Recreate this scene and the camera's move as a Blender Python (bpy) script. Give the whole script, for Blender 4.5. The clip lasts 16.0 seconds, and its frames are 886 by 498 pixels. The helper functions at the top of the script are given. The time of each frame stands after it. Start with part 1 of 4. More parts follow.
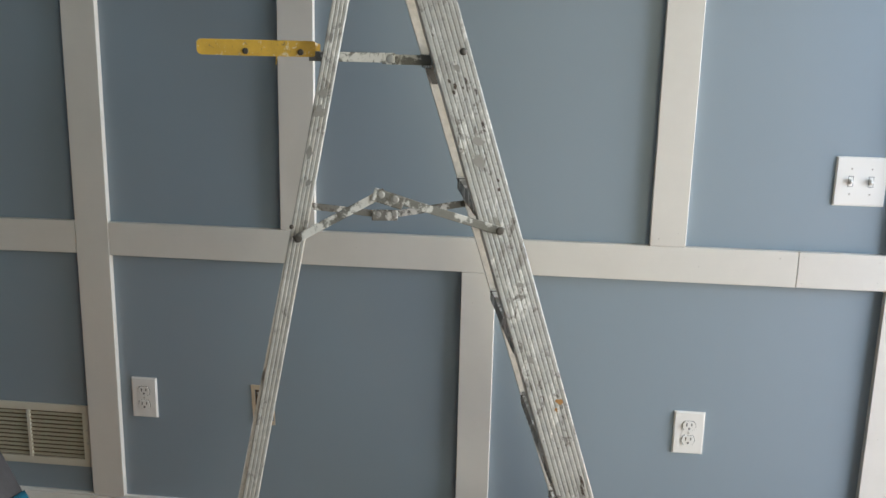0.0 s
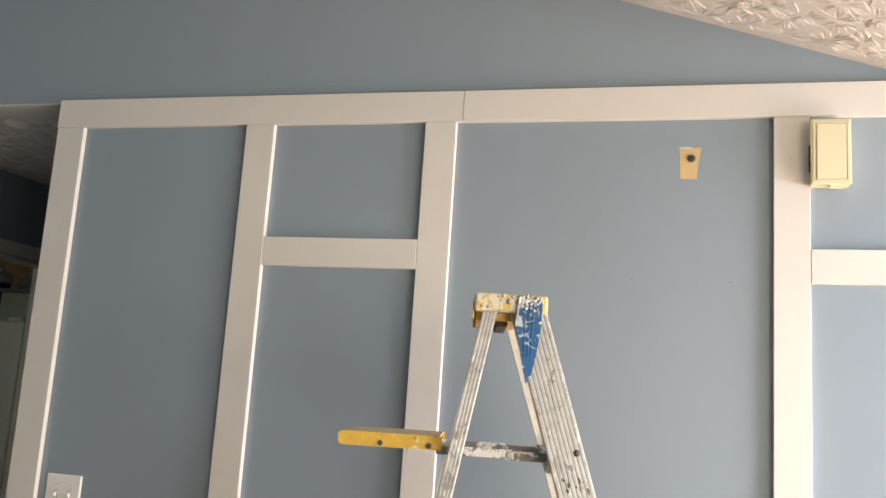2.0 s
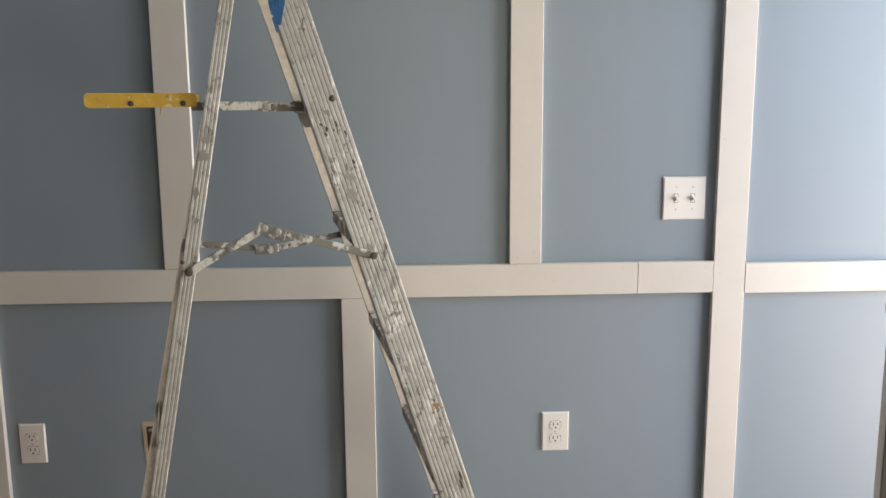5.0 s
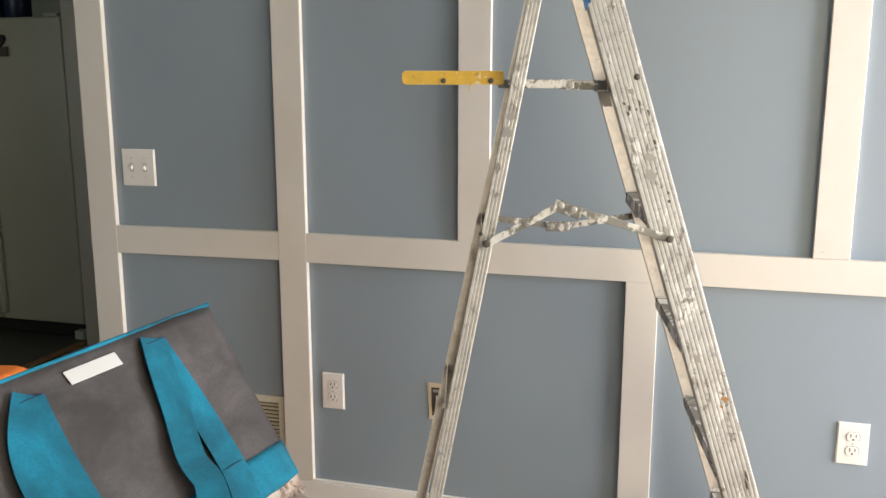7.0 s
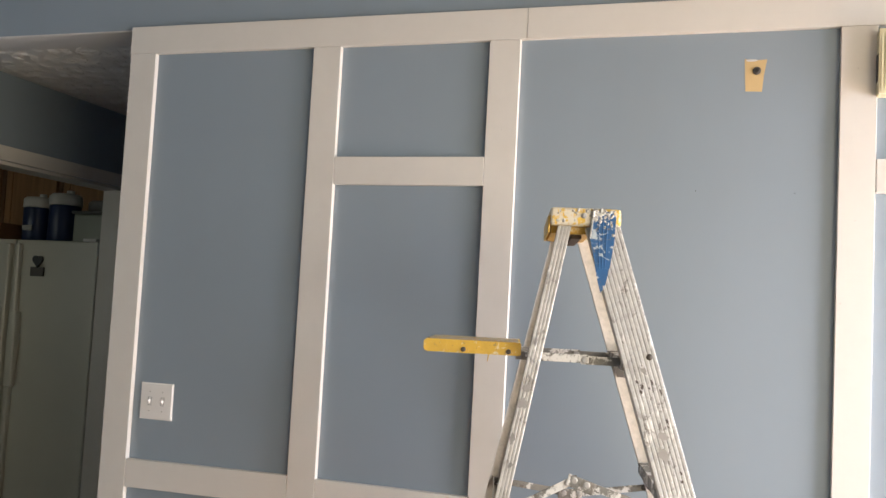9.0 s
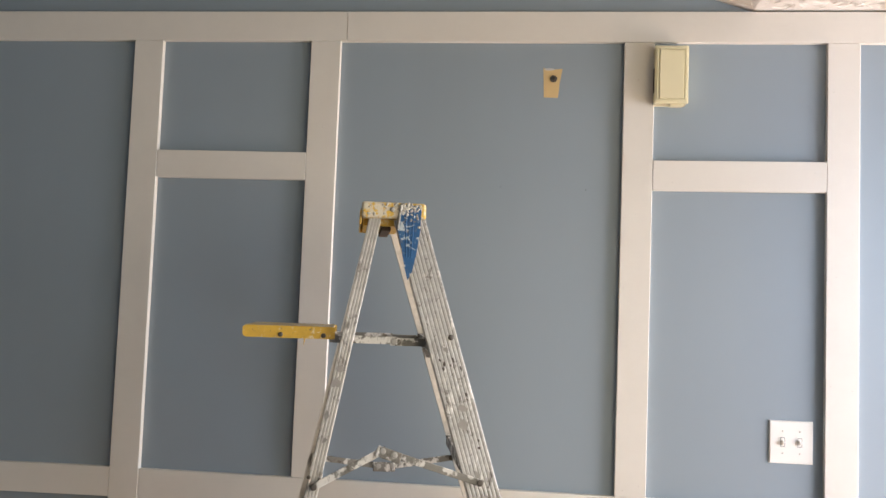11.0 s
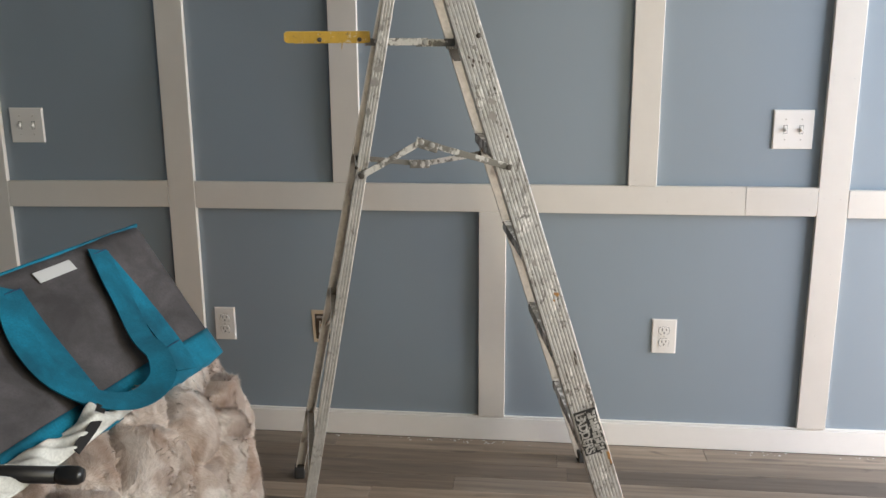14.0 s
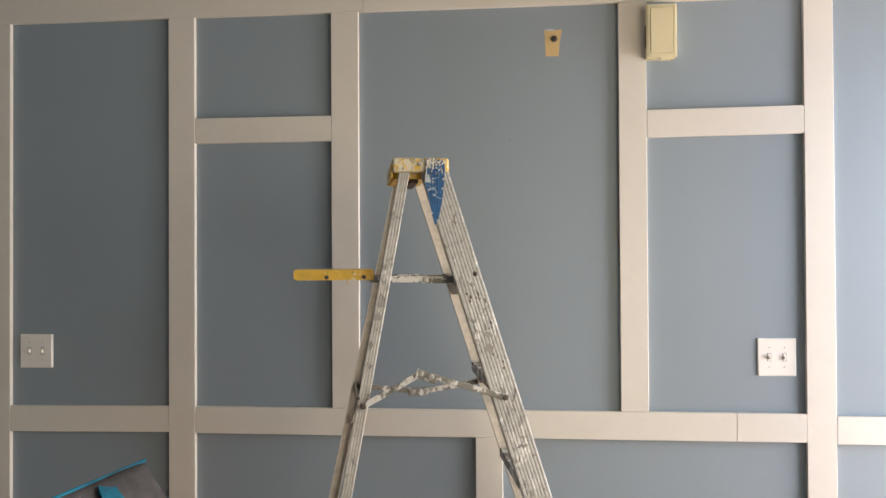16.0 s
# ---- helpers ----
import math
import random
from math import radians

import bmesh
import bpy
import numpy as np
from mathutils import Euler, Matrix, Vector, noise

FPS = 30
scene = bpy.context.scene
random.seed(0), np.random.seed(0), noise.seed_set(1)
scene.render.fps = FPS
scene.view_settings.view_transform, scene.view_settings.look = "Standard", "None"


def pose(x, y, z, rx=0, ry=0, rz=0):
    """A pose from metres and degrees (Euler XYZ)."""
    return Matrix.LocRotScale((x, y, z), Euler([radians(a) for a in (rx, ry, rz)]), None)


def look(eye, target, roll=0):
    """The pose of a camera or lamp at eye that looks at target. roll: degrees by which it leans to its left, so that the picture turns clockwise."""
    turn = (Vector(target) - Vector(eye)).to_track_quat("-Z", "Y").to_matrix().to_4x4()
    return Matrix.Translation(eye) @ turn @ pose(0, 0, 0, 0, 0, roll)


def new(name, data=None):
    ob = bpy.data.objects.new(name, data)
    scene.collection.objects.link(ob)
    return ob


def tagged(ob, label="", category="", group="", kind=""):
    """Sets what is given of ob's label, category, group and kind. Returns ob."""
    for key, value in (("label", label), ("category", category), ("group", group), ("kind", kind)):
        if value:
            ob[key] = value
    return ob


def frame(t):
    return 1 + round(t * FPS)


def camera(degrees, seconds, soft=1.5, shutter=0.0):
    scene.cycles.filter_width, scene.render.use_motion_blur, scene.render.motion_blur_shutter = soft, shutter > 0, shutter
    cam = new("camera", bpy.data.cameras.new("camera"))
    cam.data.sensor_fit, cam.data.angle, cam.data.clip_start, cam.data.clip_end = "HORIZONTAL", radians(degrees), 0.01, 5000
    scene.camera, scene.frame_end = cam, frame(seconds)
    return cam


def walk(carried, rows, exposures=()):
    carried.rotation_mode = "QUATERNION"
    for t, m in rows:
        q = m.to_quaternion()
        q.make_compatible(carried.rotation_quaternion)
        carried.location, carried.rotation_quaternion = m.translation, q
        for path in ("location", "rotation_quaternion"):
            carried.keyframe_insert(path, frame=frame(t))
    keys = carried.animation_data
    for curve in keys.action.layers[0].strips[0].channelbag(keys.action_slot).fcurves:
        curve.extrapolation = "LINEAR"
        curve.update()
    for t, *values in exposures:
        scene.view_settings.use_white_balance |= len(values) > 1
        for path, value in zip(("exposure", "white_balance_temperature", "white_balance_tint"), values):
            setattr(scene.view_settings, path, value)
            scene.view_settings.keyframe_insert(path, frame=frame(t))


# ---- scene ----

cam = camera(54.5, 16.0)
PATH = [
    (0, (1.192, -2.1, 1.295), (0.988, -0.156, 0.87), 1.3),
    (0.5, (1.271, -2.133, 1.348), (0.82, -0.189, 1.22), 1.0),
    (1, (1.275, -2.184, 1.375), (0.669, -0.278, 1.409), 1.2),
    (1.5, (1.237, -2.244, 1.423), (0.64, -0.356, 1.706), 2.5),
    (1.8, (1.215, -2.262, 1.427), (0.645, -0.37, 1.737), 3.3),
    (2, (1.202, -2.25, 1.408), (0.714, -0.339, 1.738), 3.7),
    (2.5, (1.21, -2.256, 1.407), (1.014, -0.29, 1.715), 3.4),
    (2.6, (1.208, -2.264, 1.416), (1.043, -0.293, 1.713), 3.3),
    (3, (1.214, -2.277, 1.39), (1.134, -0.296, 1.654), 2.6),
    (3.5, (1.219, -2.31, 1.382), (1.238, -0.313, 1.499), 1.7),
    (4, (1.227, -2.311, 1.34), (1.37, -0.316, 1.35), 0.9),
    (4.2, (1.223, -2.307, 1.329), (1.378, -0.314, 1.268), 0.6),
    (6.3, (1.185, -2.243, 1.266), (0.858, -0.348, 0.717), -2.3),
    (6.4, (1.193, -2.239, 1.262), (0.823, -0.35, 0.72), -2.1),
    (6.5, (1.178, -2.251, 1.267), (0.776, -0.366, 0.732), -1.8),
    (7, (1.156, -2.299, 1.299), (0.625, -0.408, 0.923), -0.0),
    (7.4, (1.147, -2.336, 1.329), (0.604, -0.415, 1.216), 1.0),
    (7.5, (1.145, -2.345, 1.337), (0.594, -0.424, 1.275), 1.3),
    (8, (1.137, -2.386, 1.366), (0.559, -0.472, 1.404), 2.5),
    (8.4, (1.131, -2.386, 1.37), (0.541, -0.476, 1.412), 3.0),
    (8.5, (1.135, -2.382, 1.373), (0.541, -0.473, 1.435), 3.1),
    (9, (1.151, -2.353, 1.395), (0.577, -0.441, 1.525), 3.0),
    (9.5, (1.162, -2.36, 1.397), (0.727, -0.416, 1.582), 2.8),
    (9.7, (1.155, -2.37, 1.398), (0.784, -0.413, 1.579), 2.5),
    (11.8, (1.303, -2.539, 1.366), (1.103, -0.549, 1.353), 1.9),
    (12, (1.31, -2.549, 1.36), (1.08, -0.565, 1.267), 1.8),
    (12.5, (1.28, -2.583, 1.331), (1.043, -0.61, 1.104), 0.8),
    (13, (1.23, -2.607, 1.3), (0.988, -0.655, 0.935), 0.1),
    (13.5, (1.211, -2.631, 1.28), (0.986, -0.697, 0.823), -0.1),
    (13.8, (1.217, -2.647, 1.285), (0.984, -0.716, 0.818), -0.4),
    (14, (1.211, -2.667, 1.287), (0.989, -0.733, 0.83), -0.4),
    (14.5, (1.212, -2.69, 1.295), (1.012, -0.729, 0.956), -0.6),
    (15, (1.207, -2.718, 1.307), (1.005, -0.737, 1.115), -0.6),
    (15.5, (1.207, -2.741, 1.342), (1.004, -0.752, 1.316), -0.6),
    (16, (1.202, -2.755, 1.35), (0.997, -0.766, 1.374), -0.3),
]
EXPOSURES = [
    (0.0, -0.08, 5650, 7), (0.5, 0.34, 6250, 12), (1.0, 0.68, 6300, 15), (1.5, 0.80, 6250, 16), (2.0, 0.76, 6310, 16), (2.5, 0.48, 6250, 18), (3.0, 0.12, 6350, 17),
    (3.5, 0.10, 6300, 16), (4.0, -0.16, 6250, 15), (6.5, 0.30, 6120, 10), (7.0, 0.67, 6300, 13), (7.5, 0.93, 6320, 17), (8.0, 1.00, 6180, 17), (8.5, 0.90, 6150, 18), (9.5, 0.60, 6220, 17), (12.0, 0.04, 6230, 14), (13.0, -0.02, 5980, 11), (14.0, -0.06, 6020, 12), (15.0, 0.00, 6270, 14), (16.0, 0.10, 6430, 15),
]
walk(cam, [(t, look(eye, target, roll)) for t, eye, target, roll in PATH], EXPOSURES)

# ---------------------------------------------------------------- world and light
world = bpy.data.worlds.new("sky")
scene.world = world
world.use_nodes = True
wn = world.node_tree.nodes
sky = wn.new("ShaderNodeTexSky")
sky.sky_type = "NISHITA"
sky.sun_disc = False
sky.sun_elevation, sky.sun_rotation = radians(48), radians(150)
world.node_tree.links.new(sky.outputs["Color"], wn["Background"].inputs["Color"])
wn["Background"].inputs["Strength"].default_value = 0.10


def area_lamp(name, at, target, width, height, power, colour):
    data = bpy.data.lights.new(name, "AREA")
    data.shape, data.size, data.size_y, data.energy, data.color = "RECTANGLE", width, height, power, colour
    ob = new(name, data)
    ob.matrix_world = look(at, target)
    return ob


# daylight through the open front door and the window beside it
area_lamp("door_daylight", (4.30, -0.85, 1.45), (1.5, -0.45, 1.05), 2.60, 2.30, 240, (0.86, 0.92, 0.97))
area_lamp("porch_bounce", (3.65, -0.55, 0.12), (1.6, -0.45, 2.3), 1.30, 1.20, 80, (1.0, 0.64, 0.36))
area_lamp("window_daylight", (2.99, -2.35, 1.35), (0.5, -0.9, 1.1), 2.10, 1.40, 41, (1.0, 0.86, 0.56))
# unseen fill lamp added inside the kitchen to lift its darkness
area_lamp("kitchen_fill", (-3.3, -1.50, 1.45), (-2.4, 1.3, 1.1), 0.80, 0.90, 3.1, (0.95, 1.0, 0.80))


# ---------------------------------------------------------------- materials
def nodes_of(name, rough=0.5, metal=0.0):
    m = bpy.data.materials.new(name)
    m.use_nodes = True
    nt = m.node_tree
    b = nt.nodes["Principled BSDF"]
    b.inputs["Roughness"].default_value, b.inputs["Metallic"].default_value = rough, metal
    return m, nt, b


def add(nt, kind, **values):
    n = nt.nodes.new(kind)
    for key, value in values.items():
        n.inputs[key].default_value = value
    return n


def coords(nt, scale=(1, 1, 1), rot=(0, 0, 0), space="Object"):
    tc = nt.nodes.new("ShaderNodeTexCoord")
    mp = add(nt, "ShaderNodeMapping", Scale=scale, Rotation=rot)
    nt.links.new(tc.outputs[space], mp.inputs["Vector"])
    return mp.outputs["Vector"]


def noise_of(nt, vec, scale, detail=4.0, rough=0.55, distort=0.0):
    n = add(nt, "ShaderNodeTexNoise", Scale=scale, Detail=detail, Roughness=rough, Distortion=distort)
    nt.links.new(vec, n.inputs["Vector"])
    return n.outputs["Fac"]


def ramp(nt, fac, stops):
    n = nt.nodes.new("ShaderNodeValToRGB")
    e = n.color_ramp.elements
    while len(e) < len(stops):
        e.new(0.5)
    for el, (p, c) in zip(e, stops):
        el.position, el.color = p, (*c, 1) if len(c) == 3 else c
    nt.links.new(fac, n.inputs["Fac"])
    return n.outputs["Color"]


def mix(nt, fac, a, b, kind="MIX"):
    n = nt.nodes.new("ShaderNodeMix")
    n.data_type, n.blend_type = "RGBA", kind
    for k, v in ((0, fac), (6, a), (7, b)):
        if isinstance(v, (int, float)):
            n.inputs[k].default_value = v
        elif isinstance(v, tuple):
            n.inputs[k].default_value = (*v, 1)
        else:
            nt.links.new(v, n.inputs[k])
    return n.outputs[2]


def bump(nt, b, height, strength=0.2, distance=0.002):
    n = add(nt, "ShaderNodeBump", Strength=strength, Distance=distance)
    nt.links.new(height, n.inputs["Height"])
    nt.links.new(n.outputs["Normal"], b.inputs["Normal"])


def scaled(c, k):
    return tuple(min(1.0, v * k) for v in c)


def plain(name, colour, rough=0.5, metal=0.0, vary=0.10, scale=30.0, relief=0.08, distance=0.001):
    """Paint, plastic or cloth: one hue with blotches, fine grain and uneven gloss."""
    m, nt, b = nodes_of(name, rough, metal)
    v = coords(nt)
    big, fine = noise_of(nt, v, scale * 0.12, 5), noise_of(nt, v, scale * 6, 3)
    c1 = ramp(nt, big, [(0.3, scaled(colour, 1 - vary)), (0.7, scaled(colour, 1 + vary * 0.5))])
    c2 = mix(nt, fine, c1, scaled(colour, 1 - vary * 0.8))
    n = nt.nodes.new("ShaderNodeMix")
    n.data_type = "RGBA"
    n.inputs[0].default_value = 0.35
    nt.links.new(c1, n.inputs[6])
    nt.links.new(c2, n.inputs[7])
    nt.links.new(n.outputs[2], b.inputs["Base Color"])
    r = ramp(nt, big, [(0.3, (rough * 0.85,) * 3), (0.75, (min(1, rough * 1.15),) * 3)])
    nt.links.new(r, b.inputs["Roughness"])
    bump(nt, b, fine, relief, distance)
    return m


def wall_paint(name, colour):
    """Rolled eggshell wall paint: stipple, faint roller bands and scuffs."""
    m, nt, b = nodes_of(name, 0.5)
    v = coords(nt)
    big = noise_of(nt, v, 1.3, 5)
    band = noise_of(nt, coords(nt, (7, 7, 0.6)), 1.0, 3)
    c = ramp(nt, big, [(0.3, scaled(colour, 0.95)), (0.7, scaled(colour, 1.04))])
    c = mix(nt, band, c, scaled(colour, 0.97))
    nt.links.new(c, b.inputs["Base Color"])
    r = ramp(nt, band, [(0.3, (0.42,) * 3), (0.7, (0.56,) * 3)])
    nt.links.new(r, b.inputs["Roughness"])
    bump(nt, b, noise_of(nt, v, 420, 2), 0.10, 0.0008)
    return m


def trim_paint(name, colour):
    """Brushed white semi-gloss over pine boards: long faint strokes."""
    m, nt, b = nodes_of(name, 0.42)
    v = coords(nt)
    stroke = noise_of(nt, coords(nt, (3, 60, 60)), 2.5, 4)
    spots = noise_of(nt, v, 9, 6, 0.7)
    c = ramp(nt, spots, [(0.30, scaled(colour, 0.94)), (0.55, colour), (0.8, scaled(colour, 1.03))])
    c = mix(nt, stroke, c, scaled(colour, 0.97))
    nt.links.new(c, b.inputs["Base Color"])
    bump(nt, b, stroke, 0.10, 0.0008)
    return m


def stomp_ceiling(name, colour):
    """Stomped drywall compound: fine grit between the raised strokes."""
    m, nt, b = nodes_of(name, 0.85)
    v = coords(nt)
    big, fine = noise_of(nt, v, 5, 5), noise_of(nt, v, 85, 5, 0.65, 1.2)
    nt.links.new(ramp(nt, big, [(0.3, scaled(colour, 0.95)), (0.7, colour)]), b.inputs["Base Color"])
    bump(nt, b, fine, 0.45, 0.004)
    return m


def plank_wood(name):
    """Grey-brown vinyl plank: streaks along the board, knots, a tone of its own."""
    m, nt, b = nodes_of(name, 0.42)
    info = nt.nodes.new("ShaderNodeObjectInfo")
    tc = nt.nodes.new("ShaderNodeTexCoord")
    shift = nt.nodes.new("ShaderNodeVectorMath")
    shift.operation = "MULTIPLY_ADD"
    shift.inputs[1].default_value = (1, 1, 1)
    comb = nt.nodes.new("ShaderNodeCombineXYZ")
    mul = nt.nodes.new("ShaderNodeMath")
    mul.operation = "MULTIPLY"
    mul.inputs[1].default_value = 57.0
    nt.links.new(info.outputs["Random"], mul.inputs[0])
    for k in range(3):
        nt.links.new(mul.outputs[0], comb.inputs[k])
    nt.links.new(tc.outputs["Object"], shift.inputs[0])
    nt.links.new(comb.outputs[0], shift.inputs[2])
    st = add(nt, "ShaderNodeMapping", Scale=(1.3, 22, 22))
    nt.links.new(shift.outputs[0], st.inputs["Vector"])
    kn = add(nt, "ShaderNodeMapping", Scale=(5, 18, 18))
    nt.links.new(shift.outputs[0], kn.inputs["Vector"])
    grain = noise_of(nt, st.outputs[0], 2.2, 8, 0.62, 0.6)
    knots = noise_of(nt, kn.outputs[0], 0.9, 3, 0.5, 1.0)
    c = ramp(nt, grain, [(0.27, (0.118, 0.093, 0.073)), (0.5, (0.196, 0.160, 0.128)), (0.72, (0.272, 0.230, 0.190))])
    c = mix(nt, ramp(nt, knots, [(0.62, (0, 0, 0)), (0.74, (0.75,) * 3)]), c, (0.06, 0.047, 0.038))
    tone = ramp(nt, info.outputs["Random"], [(0.0, (0.62, 0.60, 0.58)), (0.35, (0.98, 0.90, 0.80)), (0.65, (1.05, 1.03, 1.00)), (1.0, (1.55, 1.44, 1.30))])
    nt.links.new(mix(nt, 1.0, c, tone, "MULTIPLY"), b.inputs["Base Color"])
    nt.links.new(ramp(nt, grain, [(0.3, (0.36,) * 3), (0.7, (0.5,) * 3)]), b.inputs["Roughness"])
    bump(nt, b, grain, 0.15, 0.001)
    return m


def aluminium(name, colour, splash=0.575, soil=1.0, smear=34):
    """Oxidised ladder aluminium with specks and smears of dried paint."""
    m, nt, b = nodes_of(name, 0.5, 0.3)
    v = coords(nt)
    grain = noise_of(nt, v, 55, 6, 0.7)
    worn = noise_of(nt, v, 9, 5, 0.6)
    specks, smears = noise_of(nt, coords(nt, (1, 1, 0.6)), 62, 7, 0.72, 0.4), noise_of(nt, coords(nt, (1, 1, 0.35 + 0.65 * (smear < 34))), smear, 6, 0.66)
    patch = noise_of(nt, v, 13, 3, 0.5)
    c = ramp(nt, grain, [(0.3, scaled(colour, 0.74)), (0.7, scaled(colour, 1.10))])
    c = mix(nt, ramp(nt, worn, [(0.45, (0, 0, 0)), (0.72, (0.6 * soil,) * 3)]), c, (0.31, 0.295, 0.265))
    white = ramp(nt, smears, [(splash, (0, 0, 0)), (splash + 0.05, (0.9,) * 3)])
    speck = ramp(nt, specks, [(0.545, (0, 0, 0)), (0.60, (0.95 * soil,) * 3)])
    near = ramp(nt, patch, [(0.44, (0, 0, 0)), (0.54, (1, 1, 1))])
    dark = mix(nt, 1.0, speck, near, "MULTIPLY")
    grime = ramp(nt, noise_of(nt, coords(nt, (1, 1, 0.22)), 40, 6, 0.66, 0.6), [(0.57, (0, 0, 0)), (0.64, (0.85 * soil,) * 3)])
    spread_ = ramp(nt, noise_of(nt, v, 5.5, 3, 0.5), [(0.44, (0.12,) * 3), (0.58, (1, 1, 1))])
    c = mix(nt, mix(nt, 1.0, grime, spread_, "MULTIPLY"), c, (0.17, 0.155, 0.135))
    c = mix(nt, white, c, (0.66, 0.645, 0.61))
    c = mix(nt, dark, c, (0.09, 0.075, 0.06))
    nt.links.new(c, b.inputs["Base Color"])
    nt.links.new(mix(nt, mix(nt, 1.0, white, dark, "ADD"), (0.28, 0.28, 0.28), (0.0, 0.0, 0.0)), b.inputs["Metallic"])
    nt.links.new(ramp(nt, grain, [(0.3, (0.38,) * 3), (0.7, (0.62,) * 3)]), b.inputs["Roughness"])
    bump(nt, b, smears, 0.3, 0.0012)
    return m


def spattered(name, colour, paint, amount, rough=0.45, scale=34):
    """Coloured plastic or enamel under dried paint."""
    m, nt, b = nodes_of(name, rough)
    v = coords(nt)
    s, g = noise_of(nt, v, scale, 6, 0.68, 0.7), noise_of(nt, v, scale * 0.45, 5, 0.6)
    c = ramp(nt, g, [(0.3, scaled(colour, 0.82)), (0.7, scaled(colour, 1.08))])
    fac = ramp(nt, s, [(amount, (0, 0, 0)), (amount + 0.05, (1, 1, 1))])
    c = mix(nt, fac, c, paint)
    dk = ramp(nt, noise_of(nt, v, scale * 1.5, 6, 0.7, 0.5), [(0.60, (0, 0, 0)), (0.66, (0.8,) * 3)])
    c = mix(nt, dk, c, (0.16, 0.13, 0.09))
    nt.links.new(c, b.inputs["Base Color"])
    bump(nt, b, s, 0.35, 0.0015)
    return m


def fur_cloth(name):
    """Faux fur, cream to grey-brown from tuft to tuft."""
    m, nt, b = nodes_of(name, 0.9)
    v = coords(nt)
    geo = nt.nodes.new("ShaderNodeNewGeometry")
    big = noise_of(nt, v, 10, 5, 0.58, 0.6)
    c = ramp(nt, big, [(0.32, (0.285, 0.190, 0.142)), (0.43, (0.405, 0.308, 0.250)), (0.54, (0.525, 0.436, 0.376)), (0.66, (0.690, 0.625, 0.575))])
    isl = ramp(nt, geo.outputs["Random Per Island"], [(0.0, (0.80, 0.785, 0.77)), (1.0, (1.06, 1.06, 1.06))])
    nt.links.new(mix(nt, 1.0, c, isl, "MULTIPLY"), b.inputs["Base Color"])
    b.inputs["Sheen Weight"].default_value = 0.25
    return m


def felt(name, colour):
    m, nt, b = nodes_of(name, 0.95)
    v = coords(nt)
    big, fine = noise_of(nt, v, 9, 6, 0.6, 0.4), noise_of(nt, v, 260, 3)
    c = ramp(nt, big, [(0.36, scaled(colour, 0.62)), (0.5, colour), (0.64, scaled(colour, 1.45))])
    nt.links.new(mix(nt, ramp(nt, fine, [(0.4, (0, 0, 0)), (0.7, (0.4,) * 3)]), c, scaled(colour, 0.7)), b.inputs["Base Color"])
    bump(nt, b, fine, 0.4, 0.0015)
    return m


def cabinet_wood(name):
    m, nt, b = nodes_of(name, 0.45)
    g = noise_of(nt, coords(nt, (16, 16, 1.2)), 2.0, 7, 0.6, 0.5)
    nt.links.new(ramp(nt, g, [(0.3, (0.29, 0.145, 0.055)), (0.7, (0.42, 0.225, 0.095))]), b.inputs["Base Color"])
    bump(nt, b, g, 0.1, 0.001)
    return m


M_WALL = wall_paint("blue_grey_wall_paint", (0.257, 0.309, 0.353))
M_TRIM = trim_paint("white_trim_paint", (0.675, 0.645, 0.590))
M_BASE = trim_paint("white_baseboard_paint", (0.80, 0.785, 0.75))
M_CEIL = stomp_ceiling("stomped_ceiling", (0.68, 0.652, 0.615))
M_PLANK = plank_wood("grey_vinyl_plank")
M_SUB = plain("underlay", (0.05, 0.043, 0.036), 0.9)
M_ALU = aluminium("worn_aluminium", (0.44, 0.430, 0.408), 0.585, 0.85)
M_ALU_REAR = aluminium("cleaner_aluminium", (0.50, 0.482, 0.448), 0.60, 0.6)
M_ALU_FLANGE = aluminium("smooth_aluminium_flange", (0.54, 0.505, 0.455), 0.66, 0.2)
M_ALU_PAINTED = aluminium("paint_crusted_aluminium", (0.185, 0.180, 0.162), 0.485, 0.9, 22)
M_YELLOW = spattered("yellow_plastic", (0.62, 0.385, 0.050), (0.66, 0.56, 0.36), 0.575, 0.45, 60)
M_YELLOW_CAP = spattered("paint_crusted_yellow", (0.66, 0.42, 0.06), (0.60, 0.54, 0.42), 0.455, 0.55, 70)
M_BLUE = spattered("blue_label", (0.008, 0.082, 0.222), (0.42, 0.47, 0.50), 0.55, 0.6, 62)
M_CRUST = spattered("dried_grey_paint", (0.50, 0.48, 0.42), (0.16, 0.15, 0.14), 0.53, 0.6, 90)
M_RUBBER = plain("black_rubber", (0.02, 0.02, 0.02), 0.7)
M_STEEL = plain("dull_steel", (0.40, 0.39, 0.37), 0.5, 0.4, 0.25)
M_DARK_STEEL = plain("dark_steel", (0.085, 0.075, 0.065), 0.5, 0.2, 0.2)
M_PLATE = plain("white_switch_plastic", (0.80, 0.78, 0.74), 0.3, 0, 0.03, 20, 0.02)
M_SLOT = plain("dark_slot", (0.03, 0.028, 0.025), 0.8)
M_CREAM = plain("cream_plastic", (0.72, 0.66, 0.44), 0.4, 0, 0.05)
M_HOLLOW = plain("dark_brown_matte", (0.07, 0.048, 0.032), 0.9)
M_TAN = plain("bare_drywall_paper", (0.62, 0.45, 0.22), 0.9, 0, 0.2)
M_DRYWALL = plain("torn_drywall", (0.60, 0.49, 0.35), 0.95, 0, 0.25, 40, 0.5, 0.003)
M_VENT = plain("cream_enamel", (0.62, 0.58, 0.48), 0.45, 0, 0.08)
M_RUST = plain("rust", (0.36, 0.185, 0.055), 0.8, 0, 0.3)
